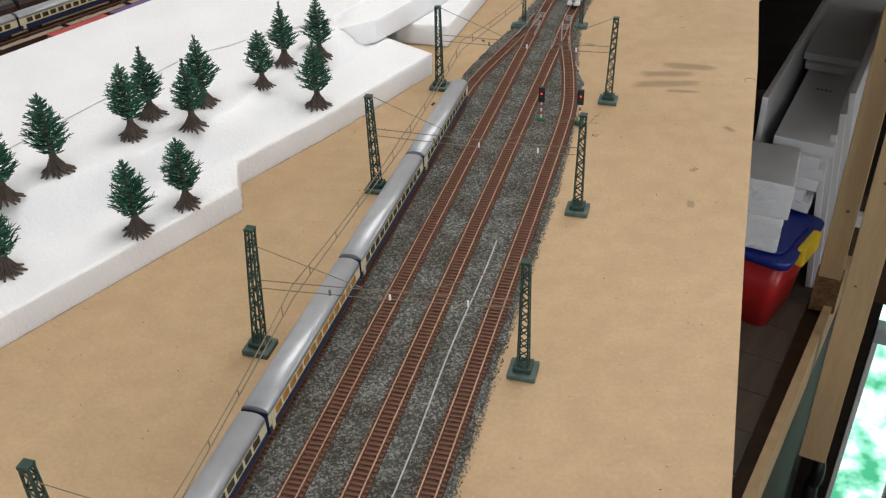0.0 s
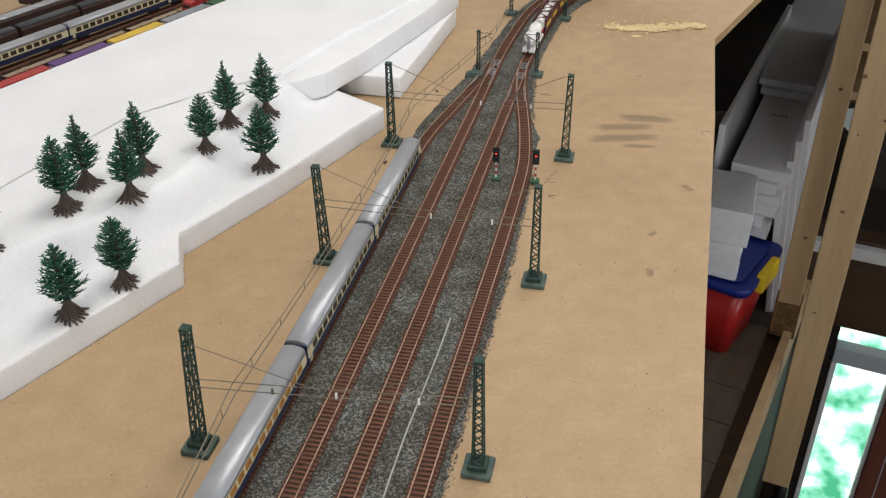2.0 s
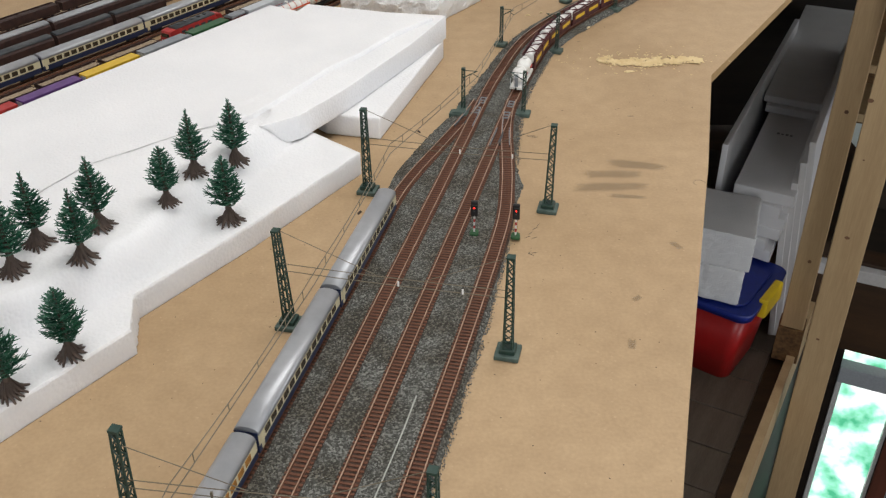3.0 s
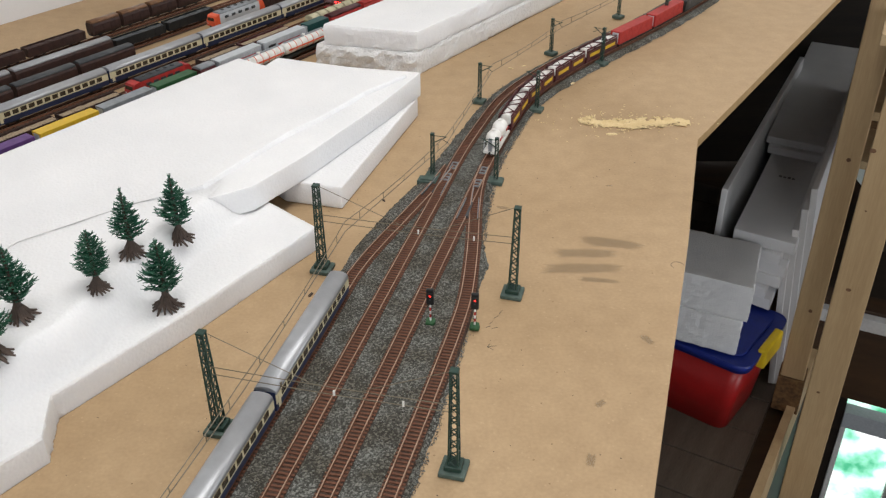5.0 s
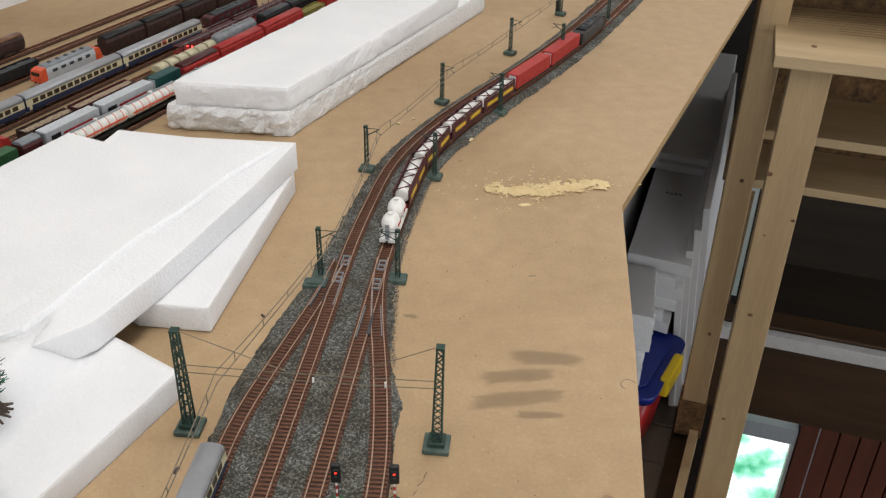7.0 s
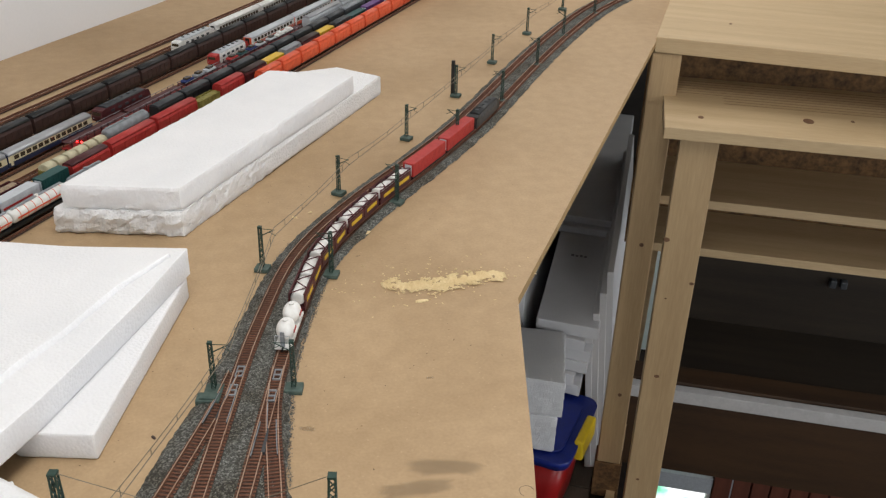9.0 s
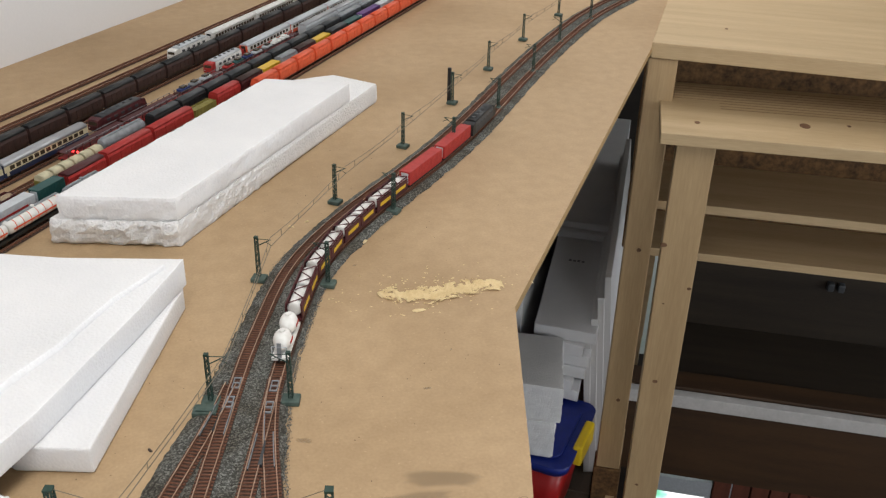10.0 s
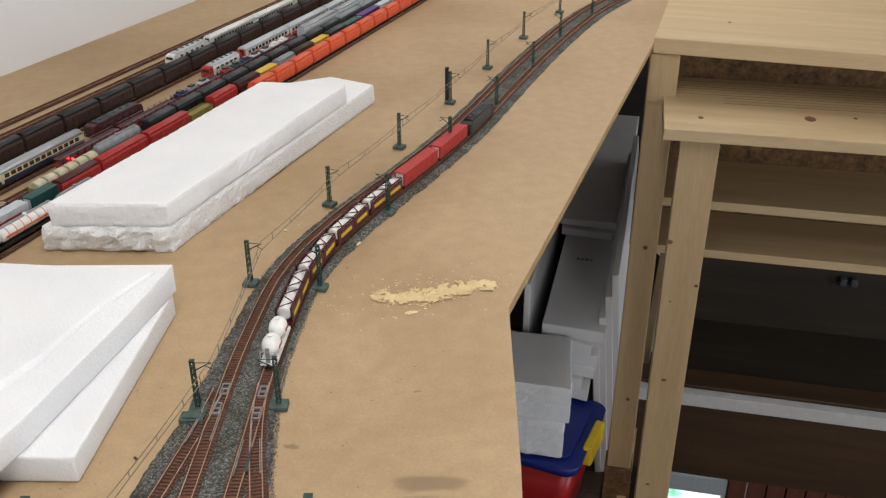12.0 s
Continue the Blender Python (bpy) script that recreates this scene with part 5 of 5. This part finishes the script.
def loco(m, length, label, body, cab, roof, group="locomotives"):
    ob = thing("locomotive", m, label, "locomotive", group)
    L, base = length / 2, RAIL_TOP + 0.0045
    part("body_shell", extrude_profile(bmesh.new(), [(-0.0088, base), (0.0088, base), (0.0092, base + 0.010), (0.0082, base + 0.0165), (-0.0082, base + 0.0165), (-0.0092, base + 0.010)], -L + 0.012, L - 0.012), body, ob)
    part("roof", extrude_profile(bmesh.new(), roof_profile(0.0080, base + 0.0165, base + 0.0195), -L + 0.014, L - 0.014, 0, True), roof, ob)
    for s in (-1, 1):
        bm = bmesh.new()
        pr = [(0.0, base), (0.012, base), (0.0116, base + 0.007), (0.0085, base + 0.0155), (0.0, base + 0.0172)]
        A = [bm.verts.new((-0.0090, s * (L - 0.012 + a), z)) for a, z in pr]
        B = [bm.verts.new((0.0090, s * (L - 0.012 + a), z)) for a, z in pr]
        for k in range(5):
            bm.faces.new((A[k], A[(k + 1) % 5], B[(k + 1) % 5], B[k]))
        bm.faces.new(A)
        bm.faces.new(B[::-1])
        bmesh.ops.recalc_face_normals(bm, faces=bm.faces)
        c = part("cab", bm, cab, ob)
        part("windscreen", boxm(-0.0066, 0.0066, s * (L - 0.0012) - 0.0008, s * (L - 0.0012) + 0.0004, base + 0.0085, base + 0.0132), M_DARKGLASS, c)
        part("headlamp", rod(bmesh.new(), (-0.006, s * (L - 0.0002), base + 0.004), (-0.006, s * (L + 0.0006), base + 0.004), 0.0008, 8), M_PALE, c)
    for k in range(5):
        y = -L + 0.026 + (length - 0.052) * k / 4
        part("grille", boxm(-0.0095, 0.0095, y - 0.004, y + 0.004, base + 0.0085, base + 0.0125, 0.0002), M_DARKGREY, ob)
        part("roof_fan", rod(bmesh.new(), (0, y, base + 0.019), (0, y, base + 0.0205), 0.003, 10), M_DARKGREY, ob)
    part("frame_skirt", boxm(-0.0086, 0.0086, -L + 0.002, L - 0.002, base - 0.0012, base), M_BLACK, ob)
    running_gear(ob, length)
    return ob


def hopper(m, length, label, body, roof, group, height=0.0185, ribs=5):
    """High-sided covered wagon with sloping shoulders and ribs."""
    ob = thing("hopper_wagon", m, label, "goods wagon", group)
    L, b = length / 2 - 0.0014, FLOOR_Z
    part("wagon_body", extrude_profile(bmesh.new(), [(-0.0075, b - 0.0020), (0.0075, b - 0.0020), (0.0090, b + 0.003), (0.0090, b + height * 0.62), (0.0074, b + height * 0.80), (-0.0074, b + height * 0.80), (-0.0090, b + height * 0.62), (-0.0090, b + 0.003)], -L, L), body, ob)
    part("roof", extrude_profile(bmesh.new(), roof_profile(0.0077, b + height * 0.80, b + height), -L + 0.0004, L - 0.0004, 0, True), roof, ob)
    for k in range(ribs):
        y = -L + 0.003 + (2 * L - 0.006) * k / (ribs - 1)
        part("rib", boxm(-0.0094, 0.0094, y - 0.0004, y + 0.0004, b + 0.001, b + height * 0.62), body, ob)
    part("frame", boxm(-0.0060, 0.0060, -L, L, b - 0.0040, b - 0.0021), M_BLACK, ob)
    running_gear(ob, length, length > 0.075)
    return ob


def open_wagon(m, length, label, body, load, group):
    ob = thing("open_wagon", m, label, "goods wagon", group)
    L, b, h = length / 2 - 0.0014, FLOOR_Z - 0.001, 0.0105
    bm = box(bmesh.new(), -0.0088, 0.0088, -L, L, b - 0.002, b)
    for s in (-1, 1):
        box(bm, s * 0.0085 - 0.0004, s * 0.0085 + 0.0004, -L, L, b, b + h)
        box(bm, -0.0081, 0.0081, s * (L - 0.0005) - 0.0004, s * (L - 0.0005) + 0.0004, b, b + h)
    part("wagon_body", bm, body, ob)
    for k in range(6):
        y = -L + 0.004 + (2 * L - 0.008) * k / 5
        part("stake", boxm(-0.0094, 0.0094, y - 0.0005, y + 0.0005, b, b + h - 0.001), body, ob)
    bm = bmesh.new()
    nn = 14
    rows = [[bm.verts.new((-0.0080 + 0.016 * i / 6, -L + 0.001 + (2 * L - 0.002) * j / nn, b + h - 0.0030 + 0.0028 * math.sin(math.pi * i / 6) + 0.0012 * noise.noise(Vector((i, j * 0.9, length * 100))))) for i in range(7)] for j in range(nn + 1)]
    for a, c in zip(rows, rows[1:]):
        for i in range(6):
            bm.faces.new((a[i], a[i + 1], c[i + 1], c[i]))
    part("load", bm, load, ob, "heaped load")
    running_gear(ob, length, length > 0.075)
    return ob


def container_wagon(m, length, label, colours, group, height=0.0165, bars=False):
    """Flat wagon; each container on it is a thing of its own."""
    ob = thing("flat_wagon", m, "black flat wagon under containers", "goods wagon", group)
    L, b = length / 2 - 0.0014, FLOOR_Z - 0.001
    bm = box(bmesh.new(), -0.0080, 0.0080, -L, L, b - 0.0020, b)
    box(bm, -0.0030, 0.0030, -L * 0.6, L * 0.6, b - 0.0050, b - 0.002)
    part("deck", bm, M_BLACK, ob)
    running_gear(ob, length, length > 0.075)
    n = len(colours)
    for i, c in enumerate(colours):
        y0, y1 = -L + 2 * L * i / n + 0.0006, -L + 2 * L * (i + 1) / n - 0.0006
        ct = thing("freight_container", m, label, "container", "freight containers")
        part("container_shell", boxm(-0.0080, 0.0080, y0, y1, b + 0.0002, b + height, 0.0003), c, ct)
        k = int((y1 - y0) / 0.0045)
        for q in range(1, k):
            y = y0 + (y1 - y0) * q / k
            part("corrugation", boxm(-0.0083, 0.0083, y - 0.0006, y + 0.0006, b + 0.0012, b + height - 0.0012), c, ct)
        part("door_bar", boxm(-0.005, 0.005, y0 - 0.0003, y0, b + 0.002, b + height - 0.002), M_PALE if c is not M_PALE else M_GREY, ct)
        if bars:
            part("lettering_bar", boxm(0.0082, 0.0085, y0 + (y1 - y0) * 0.3, y0 + (y1 - y0) * 0.85, b + height * 0.42, b + height * 0.56), M_RED if c is M_WHITE or c is M_PALE else M_DARKGREY, ct)
            part("lettering_bar", boxm(0.0082, 0.0085, y0 + (y1 - y0) * 0.08, y0 + (y1 - y0) * 0.25, b + height * 0.35, b + height * 0.68), M_BLACK, ct)
    return ob


def barrel(bm, y0, y1, r, z, n=16, dome=0.35):
    prof = [(y0, r * 0.55), (y0 + r * dome * 0.25, r * 0.85), (y0 + r * dome, r), (y1 - r * dome, r), (y1 - r * dome * 0.25, r * 0.85), (y1, r * 0.55)]
    rings = [[bm.verts.new((q * math.cos(2 * math.pi * k / n), y, z + q * math.sin(2 * math.pi * k / n))) for k in range(n)] for y, q in prof]
    for a, b in zip(rings, rings[1:]):
        for k in range(n):
            bm.faces.new((a[k], a[(k + 1) % n], b[(k + 1) % n], b[k])).smooth = True
    bm.faces.new(rings[0])
    bm.faces.new(rings[-1][::-1])
    bmesh.ops.recalc_face_normals(bm, faces=bm.faces)
    return bm


def tank_wagon(m, length, label, tank, band, group, hoops=5):
    ob = thing("tank_wagon", m, label, "tank wagon", group)
    L, b, r = length / 2 - 0.0014, FLOOR_Z, 0.0084
    part("deck", boxm(-0.0072, 0.0072, -L, L, b - 0.0030, b - 0.0008), M_BLACK, ob)
    t = part("tank", barrel(bmesh.new(), -L + 0.003, L - 0.003, r, b + 0.0088), tank, ob)
    for k in range(hoops):
        y = -L + 0.012 + (2 * L - 0.024) * k / max(1, hoops - 1)
        part("hoop", barrel(bmesh.new(), y - 0.0006, y + 0.0006, r + 0.00025, b + 0.0088, 16, 0.02), band, t)
    part("walkway", boxm(-0.0020, 0.0020, -L + 0.006, L - 0.006, b + 0.0172, b + 0.0180), M_GREY, ob)
    part("manhole", rod(bmesh.new(), (0, 0, b + 0.0165), (0, 0, b + 0.0195), 0.0024, 12), tank, ob)
    for s in (-1, 1):
        part("side_stripe", boxm(s * 0.0085 - 0.0002, s * 0.0085 + 0.0002, -L + 0.007, L - 0.007, b + 0.0072, b + 0.0092), band, ob)
    running_gear(ob, length, length > 0.065)
    return ob


def barrel_wagon(m, length, group):
    """Maroon twin wagon with white covers behind a lattice of struts."""
    ob = thing("twin_tank_wagon", m, "maroon twin wagon with two white tanks under lattice struts", "goods wagon", group)
    L, b = length / 2 - 0.0012, FLOOR_Z
    part("frame", boxm(-0.0082, 0.0082, -L, L, b - 0.0035, b), M_MAROON, ob)
    for s in (-1, 1):
        y0, y1 = (0.0012, L - 0.001) if s > 0 else (-L + 0.001, -0.0012)
        part("tank", barrel(bmesh.new(), y0 + 0.002, y1 - 0.002, 0.0074, b + 0.0082, 18, 0.12), M_WHITE, ob, "white round-ended tank")
        for sx in (-1, 1):
            part("side_wall", boxm(sx * 0.0084 - 0.0005, sx * 0.0084 + 0.0005, y0, y1, b, b + 0.0128), M_MAROON, ob)
            part("placard", boxm(sx * 0.0091 - 0.0002, sx * 0.0091 + 0.0002, y0 + 0.006, y1 - 0.006, b + 0.0035, b + 0.0080), M_YELLOW, ob, "yellow side board")
        bm = bmesh.new()
        n = 3
        for k in range(n):
            ya, yb = y0 + (y1 - y0) * k / n, y0 + (y1 - y0) * (k + 1) / n
            sx = 1 if k % 2 else -1
            rod(bm, (sx * 0.0072, ya, b + 0.0156), (-sx * 0.0072, yb, b + 0.0156), 0.0008, 4)
        for sx in (-1, 1):
            rod(bm, (sx * 0.0076, y0, b + 0.0148), (sx * 0.0076, y1, b + 0.0148), 0.0012, 4)
            for y in (y0, (y0 + y1) / 2, y1):
                rod(bm, (sx * 0.0082, y, b), (sx * 0.0076, y, b + 0.015), 0.0007, 4)
        part("strut_lattice", bm, M_MAROON, ob)
    running_gear(ob, length, True)
    return ob


# stabled express on the outer siding
PITCH = 0.1645
s_end = length_at(SIDE_L, 0.758)
for i in range(5):
    coach(chord(SIDE_L, s_end - PITCH * (i + 0.5), 0.163), 0.1605, "model express coach with silver roof, cream window band and navy skirt", M_CREAM, M_NAVY, M_SILVER, M_LITGLASS if i == 2 else None, "express coaches on the siding", 13)

# goods train on the curve
s = length_at(SECOND, 1.03)
ln = 0.066
t = thing("silo_wagon", chord(SECOND, s + ln / 2, ln), "white two-dome silo wagon with a red stripe at the train's tail", "goods wagon", "goods train")
b = FLOOR_Z
part("deck", boxm(-0.0078, 0.0078, -ln / 2 + 0.0015, ln / 2 - 0.0015, b - 0.003, b), M_WHITE, t)
for q in (-0.0145, 0.0145):
    bm = bmesh.new()
    bmesh.ops.create_uvsphere(bm, u_segments=20, v_segments=12, radius=1, matrix=Matrix.LocRotScale((0, q, b + 0.0100), None, (0.0088, 0.0138, 0.0092)))
    for f in bm.faces:
        f.smooth = True
    part("silo", bm, M_WHITE, t, "white rounded silo")
    part("hatch", rod(bmesh.new(), (0, q, b + 0.018), (0, q, b + 0.0205), 0.0028, 12), M_WHITE, t)
    part("stripe", boxm(0.0084, 0.0090, q - 0.005, q + 0.005, b + 0.0085, b + 0.0112), M_RED, t)
part("end_rail", rod(rod(rod(bmesh.new(), (-0.007, -ln / 2 + 0.002, b), (-0.007, -ln / 2 + 0.002, b + 0.012), 0.0004, 4), (0.007, -ln / 2 + 0.002, b), (0.007, -ln / 2 + 0.002, b + 0.012), 0.0004, 4), (-0.007, -ln / 2 + 0.002, b + 0.012), (0.007, -ln / 2 + 0.002, b + 0.012), 0.0004, 4), M_PALE, t)
part("ladder", boxm(-0.002, 0.002, -ln / 2 + 0.0018, -ln / 2 + 0.0024, b, b + 0.016), M_GREY, t)
running_gear(t, ln, False)
s += ln + 0.0035
for i in range(4):
    barrel_wagon(chord(SECOND, s + 0.042, 0.084), 0.083, "goods train")
    s += 0.0865
for i in range(2):
    ob = container_wagon(chord(SECOND, s + 0.0505, 0.10), 0.0985, "long red corrugated goods body with white lettering bars", (M_RED,), "goods train", 0.0185, False)
    s += 0.1025
loco(chord(SECOND, s + 0.055, 0.108), 0.106, "black and dark grey diesel locomotive heading the goods train", M_DARKGREY, M_BLACK, M_BLACK)

# ---------- storage yard ----------


def yard_pose(off, along):
    p = V * along + N * off
    return pose(p[0], p[1], -0.0004, 0, 0, math.degrees(math.atan2(-V[0], V[1])))


def rake(off, start, items, gap=0.003):
    a = start
    for fn_, ln_, *args in items:
        fn_(yard_pose(off, a + ln_ / 2), ln_, *args)
        a += ln_ + gap
    return a


H_ = "hopper wagons in the yard"
ROWS_OFF = (-0.876, -0.907, -0.941, -0.972, -1.005, -1.061, -1.108, -1.148, -1.184)
for off in ROWS_OFF:
    track(yard_line(off, 0.25, 3.2), "straight yard track with brown sleepers, laid on bare board", (9, 9), -0.0030, 0.0058)
rake(-0.876, 0.52, [(container_wagon, 0.10, "pale grey container on a flat wagon", (M_PALE,), "yard wagons", 0.0125)] * 4 + [(tank_wagon, 0.098, "white pressure tank wagon with orange bands", M_WHITE, M_ORANGE, "yard wagons", 7)])
rake(-0.876, 1.024, [(tank_wagon, 0.098, "white pressure tank wagon with a long orange stripe", M_WHITE, M_ORANGE, "yard wagons", 7), (tank_wagon, 0.07, "grey tank wagon", M_GREY, M_DARKGREY, "yard wagons", 3)])
rake(-0.876, 1.585, [(hopper, 0.064, "bright orange covered hopper wagon", M_ORANGE, M_ORANGE, "orange hopper train", 0.0215, 3)] * 17)
rake(-0.907, 0.474, [(container_wagon, 0.085, "red container on a flat wagon", (M_RED,), "yard wagons", 0.017), (container_wagon, 0.085, "purple container on a flat wagon", (M_PURPLE,), "yard wagons", 0.017), (container_wagon, 0.085, "yellow container with a dark lettering bar", (M_YELLOW,), "yard wagons", 0.017, True), (container_wagon, 0.08, "slate grey container with a red lettering bar", (M_GREY,), "yard wagons", 0.017, True), (container_wagon, 0.07, "green container on a flat wagon", (M_FREIGHTGREEN,), "yard wagons", 0.017), (hopper, 0.030, "small maroon covered wagon with pale bars", M_MAROON, M_GREY, H_), (container_wagon, 0.085, "pale grey container with black lettering", (M_PALE,), "yard wagons", 0.018, True), (container_wagon, 0.09, "pale grey container with black lettering", (M_PALE,), "yard wagons", 0.018, True), (container_wagon, 0.050, "dark teal container", (M_TEAL,), "yard wagons", 0.0185), (hopper, 0.075, "red hopper wagon", M_RED, M_MAROON, H_), (hopper, 0.10, "red hopper wagon", M_RED, M_RED, H_), (hopper, 0.10, "red hopper wagon", M_RED, M_RED, H_), (open_wagon, 0.06, "olive loaded open wagon", M_OLIVE, M_OLIVE, "yard wagons"), (hopper, 0.07, "red hopper wagon", M_RED, M_RED, H_), (hopper, 0.07, "dark brown hopper wagon", M_MAROON, M_BROWN, H_), (container_wagon, 0.06, "yellow container on a flat wagon", (M_YELLOW,), "yard wagons", 0.016), (hopper, 0.06, "grey covered wagon", M_GREY, M_GREY, H_), (hopper, 0.07, "dark brown hopper wagon", M_MAROON, M_BROWN, H_), (container_wagon, 0.06, "yellow container", (M_YELLOW,), "yard wagons", 0.016), (hopper, 0.07, "black covered wagon", M_BLACK, M_DARKGREY, H_), (container_wagon, 0.07, "dark green container", (M_TEAL,), "yard wagons", 0.016), (container_wagon, 0.09, "dark purple container", (M_PURPLE,), "yard wagons", 0.018), (container_wagon, 0.09, "pale container", (M_PALE,), "yard wagons", 0.018), (container_wagon, 0.09, "pale container", (M_PALE,), "yard wagons", 0.018), (container_wagon, 0.09, "blue container", (M_BLUE,), "yard wagons", 0.018)])
rake(-0.941, 0.425, [(open_wagon, 0.09, "brown open wagon heaped with pale gravel", M_BROWN, M_GRAVEL, "gravel wagons")] * 4)
loco(yard_pose(-0.941, 0.860), 0.100, "red electric locomotive with grey roof", M_RED, M_RED, M_DARKGREY)
rake(-0.941, 0.93, [(open_wagon, 0.075, "brown open wagon heaped with pale gravel", M_BROWN, M_GRAVEL, "gravel wagons"), (open_wagon, 0.10, "brown open wagon with a light load", M_MAROON, M_GRAVEL, "gravel wagons")])
cw = thing("tarpaulin_wagon", yard_pose(-0.941, 1.215), "long olive wagon with cream tarpaulin humps", "goods wagon", "yard wagons")
part("deck", boxm(-0.008, 0.008, -0.06, 0.06, FLOOR_Z - 0.003, FLOOR_Z + 0.004), M_OLIVE, cw)
for k in range(6):
    y = -0.05 + 0.02 * k
    part("tarpaulin", extrude_profile(bmesh.new(), roof_profile(0.0086, FLOOR_Z + 0.004, FLOOR_Z + 0.0125), y - 0.0082, y + 0.0082, 0, True), M_TARP, cw, "cream tarpaulin hump")
running_gear(cw, 0.12)
tank_wagon(yard_pose(-0.941, 1.325), 0.100, "large smooth grey tank wagon", M_GREY, M_GREY, "yard wagons", 2)
rake(-0.941, 1.39, [(hopper, 0.068, "black coal hopper wagon", M_BLACK, M_DARKGREY, H_, 0.0165)] * 9 + [(hopper, 0.10, "dark grey covered wagon", M_DARKGREY, M_GREY, H_, 0.0185)] * 4 + [(coach, 0.15, "dark blue coach", M_BLUE, M_BLUE, M_DARKGREY, None, "yard coaches", 10)] * 2)


def car_carrier(m, length, cars):
    ob = thing("car_carrier_wagon", m, "red double-deck car carrying wagon", "goods wagon", "car carriers")
    L, b = length / 2 - 0.001, FLOOR_Z
    part("lower_deck", boxm(-0.008, 0.008, -L, L, b - 0.003, b), M_RED, ob)
    part("upper_deck", boxm(-0.0078, 0.0078, -L, L, b + 0.0078, b + 0.0086), M_MAROON, ob)
    for k in range(9):
        y = -L + 0.003 + (2 * L - 0.006) * k / 8
        for sx in (-1, 1):
            part("post", boxm(sx * 0.0078 - 0.0004, sx * 0.0078 + 0.0004, y - 0.0005, y + 0.0005, b, b + 0.0118), M_MAROON, ob)
    for sx in (-1, 1):
        part("side_rail", boxm(sx * 0.0078 - 0.0003, sx * 0.0078 + 0.0003, -L, L, b + 0.0112, b + 0.0118), M_GREY, ob)
    running_gear(ob, length)
    for i, c in enumerate(cars):
        y = -L + 0.018 + i * 0.032
        cr = thing("toy_car", m, "tiny model car on the upper deck of a carrier", "model car", "cars on the carriers")
        part("car_body", boxm(-0.0052, 0.0052, y - 0.0125, y + 0.0125, b + 0.0094, b + 0.0134, 0.0012), c, cr)
        part("car_cabin", boxm(-0.0046, 0.0046, y - 0.0065, y + 0.0060, b + 0.0134, b + 0.0166, 0.0014), M_DARKGLASS if c is not M_WHITE else M_WHITE, cr)


for k, cars in enumerate(((), (), (M_BLUE, M_GREY, M_PALE), (M_RED, M_TEAL, M_BLUE, M_PALE), (M_PALE, M_WHITE, M_WHITE))):
    car_carrier(yard_pose(-0.972, 1.30 + k * 0.135), 0.13, cars)
rake(-0.972, 1.93, [(hopper, 0.145, "long silver covered wagon", M_PALE, M_SILVER, H_, 0.02, 6)] * 5)
o = tagged(part("tail_lamp", rod(rod(bmesh.new(), (-0.004, -0.0012, 0.014), (-0.004, 0.0, 0.014), 0.0016, 10), (0.004, -0.0012, 0.014), (0.004, 0.0, 0.014), 0.0016, 10), M_LAMP_RED), "pair of glowing red tail lamps on the end wagon", "tail lamp")
o.matrix_world = yard_pose(-0.972, 1.262)
cc = [(coach, 0.163, "model express coach with silver roof and cream windows", M_CREAM, M_NAVY, M_SILVER, None, "express coaches in the yard", 13)]
rake(-1.005, -0.005, cc * 8)
loco(yard_pose(-1.005, 1.400), 0.118, "dark maroon diesel locomotive with grey roof", M_MAROON, M_MAROON, M_DARKGREY)
loco(yard_pose(-1.005, 1.70), 0.11, "red and white railcar front", M_WHITE, M_RED, M_PALE)
rake(-1.005, 1.765, [(coach, 0.163, "red and white suburban coach", M_WHITE, M_ORANGE, M_PALE, None, "suburban coaches", 12)] * 6)
rake(-1.061, 0.335, [(hopper, 0.094, "dark brown goods van", M_BROWN, M_DARKGREY, "brown vans", 0.0165, 5)] * 6)
loco(yard_pose(-1.061, 1.12), 0.11, "grey and orange electric locomotive", M_PALE, M_ORANGE, M_GREY)
rake(-1.061, 1.185, [(hopper, 0.079, "dark brown high-sided ore van", M_BROWN, M_BLACK, "dark ore vans", 0.0235, 7)] * 18)
rake(-1.108, 0.59, [(hopper, 0.16, "silver roofed covered wagon", M_BROWN, M_SILVER, H_, 0.0175)] * 2 + [(open_wagon, 0.095, "black low-sided wagon", M_BLACK, M_DARKGREY, "low wagons")] * 2)
loco(yard_pose(-1.108, 1.745), 0.118, "white electric locomotive", M_WHITE, M_WHITE, M_PALE)
rake(-1.108, 1.81, [(coach, 0.163, "white coach with dark windows", M_WHITE, M_WHITE, M_WHITE, None, "white coaches", 14)] * 5)
rake(-1.184, 0.935, [(hopper, 0.053, "glossy brown self-unloading hopper wagon", M_BROWN, M_BRONZE, "brown hopper train", 0.019, 4)] * 4)
rake(-1.184, 0.72, [(open_wagon, 0.10, "brown low-sided wagon standing in the yard", M_BROWN, M_BROWN, "low wagons")] * 2)

# ---------- main tracks ----------
track(SIDE_L, "siding track with rust brown rails, curving into the points", (0.30, 0.80), -0.0003)
track(MAIN, "main track with rust brown rails and brown sleepers in grey ballast", (0.20, 0.95))
track(SECOND, "second track with rust brown rails and brown sleepers in grey ballast", (0.20, 0.95))
track(SIDE_R, "outer siding with rust brown rails, curving into the points", (0.20, 0.90), -0.0003)
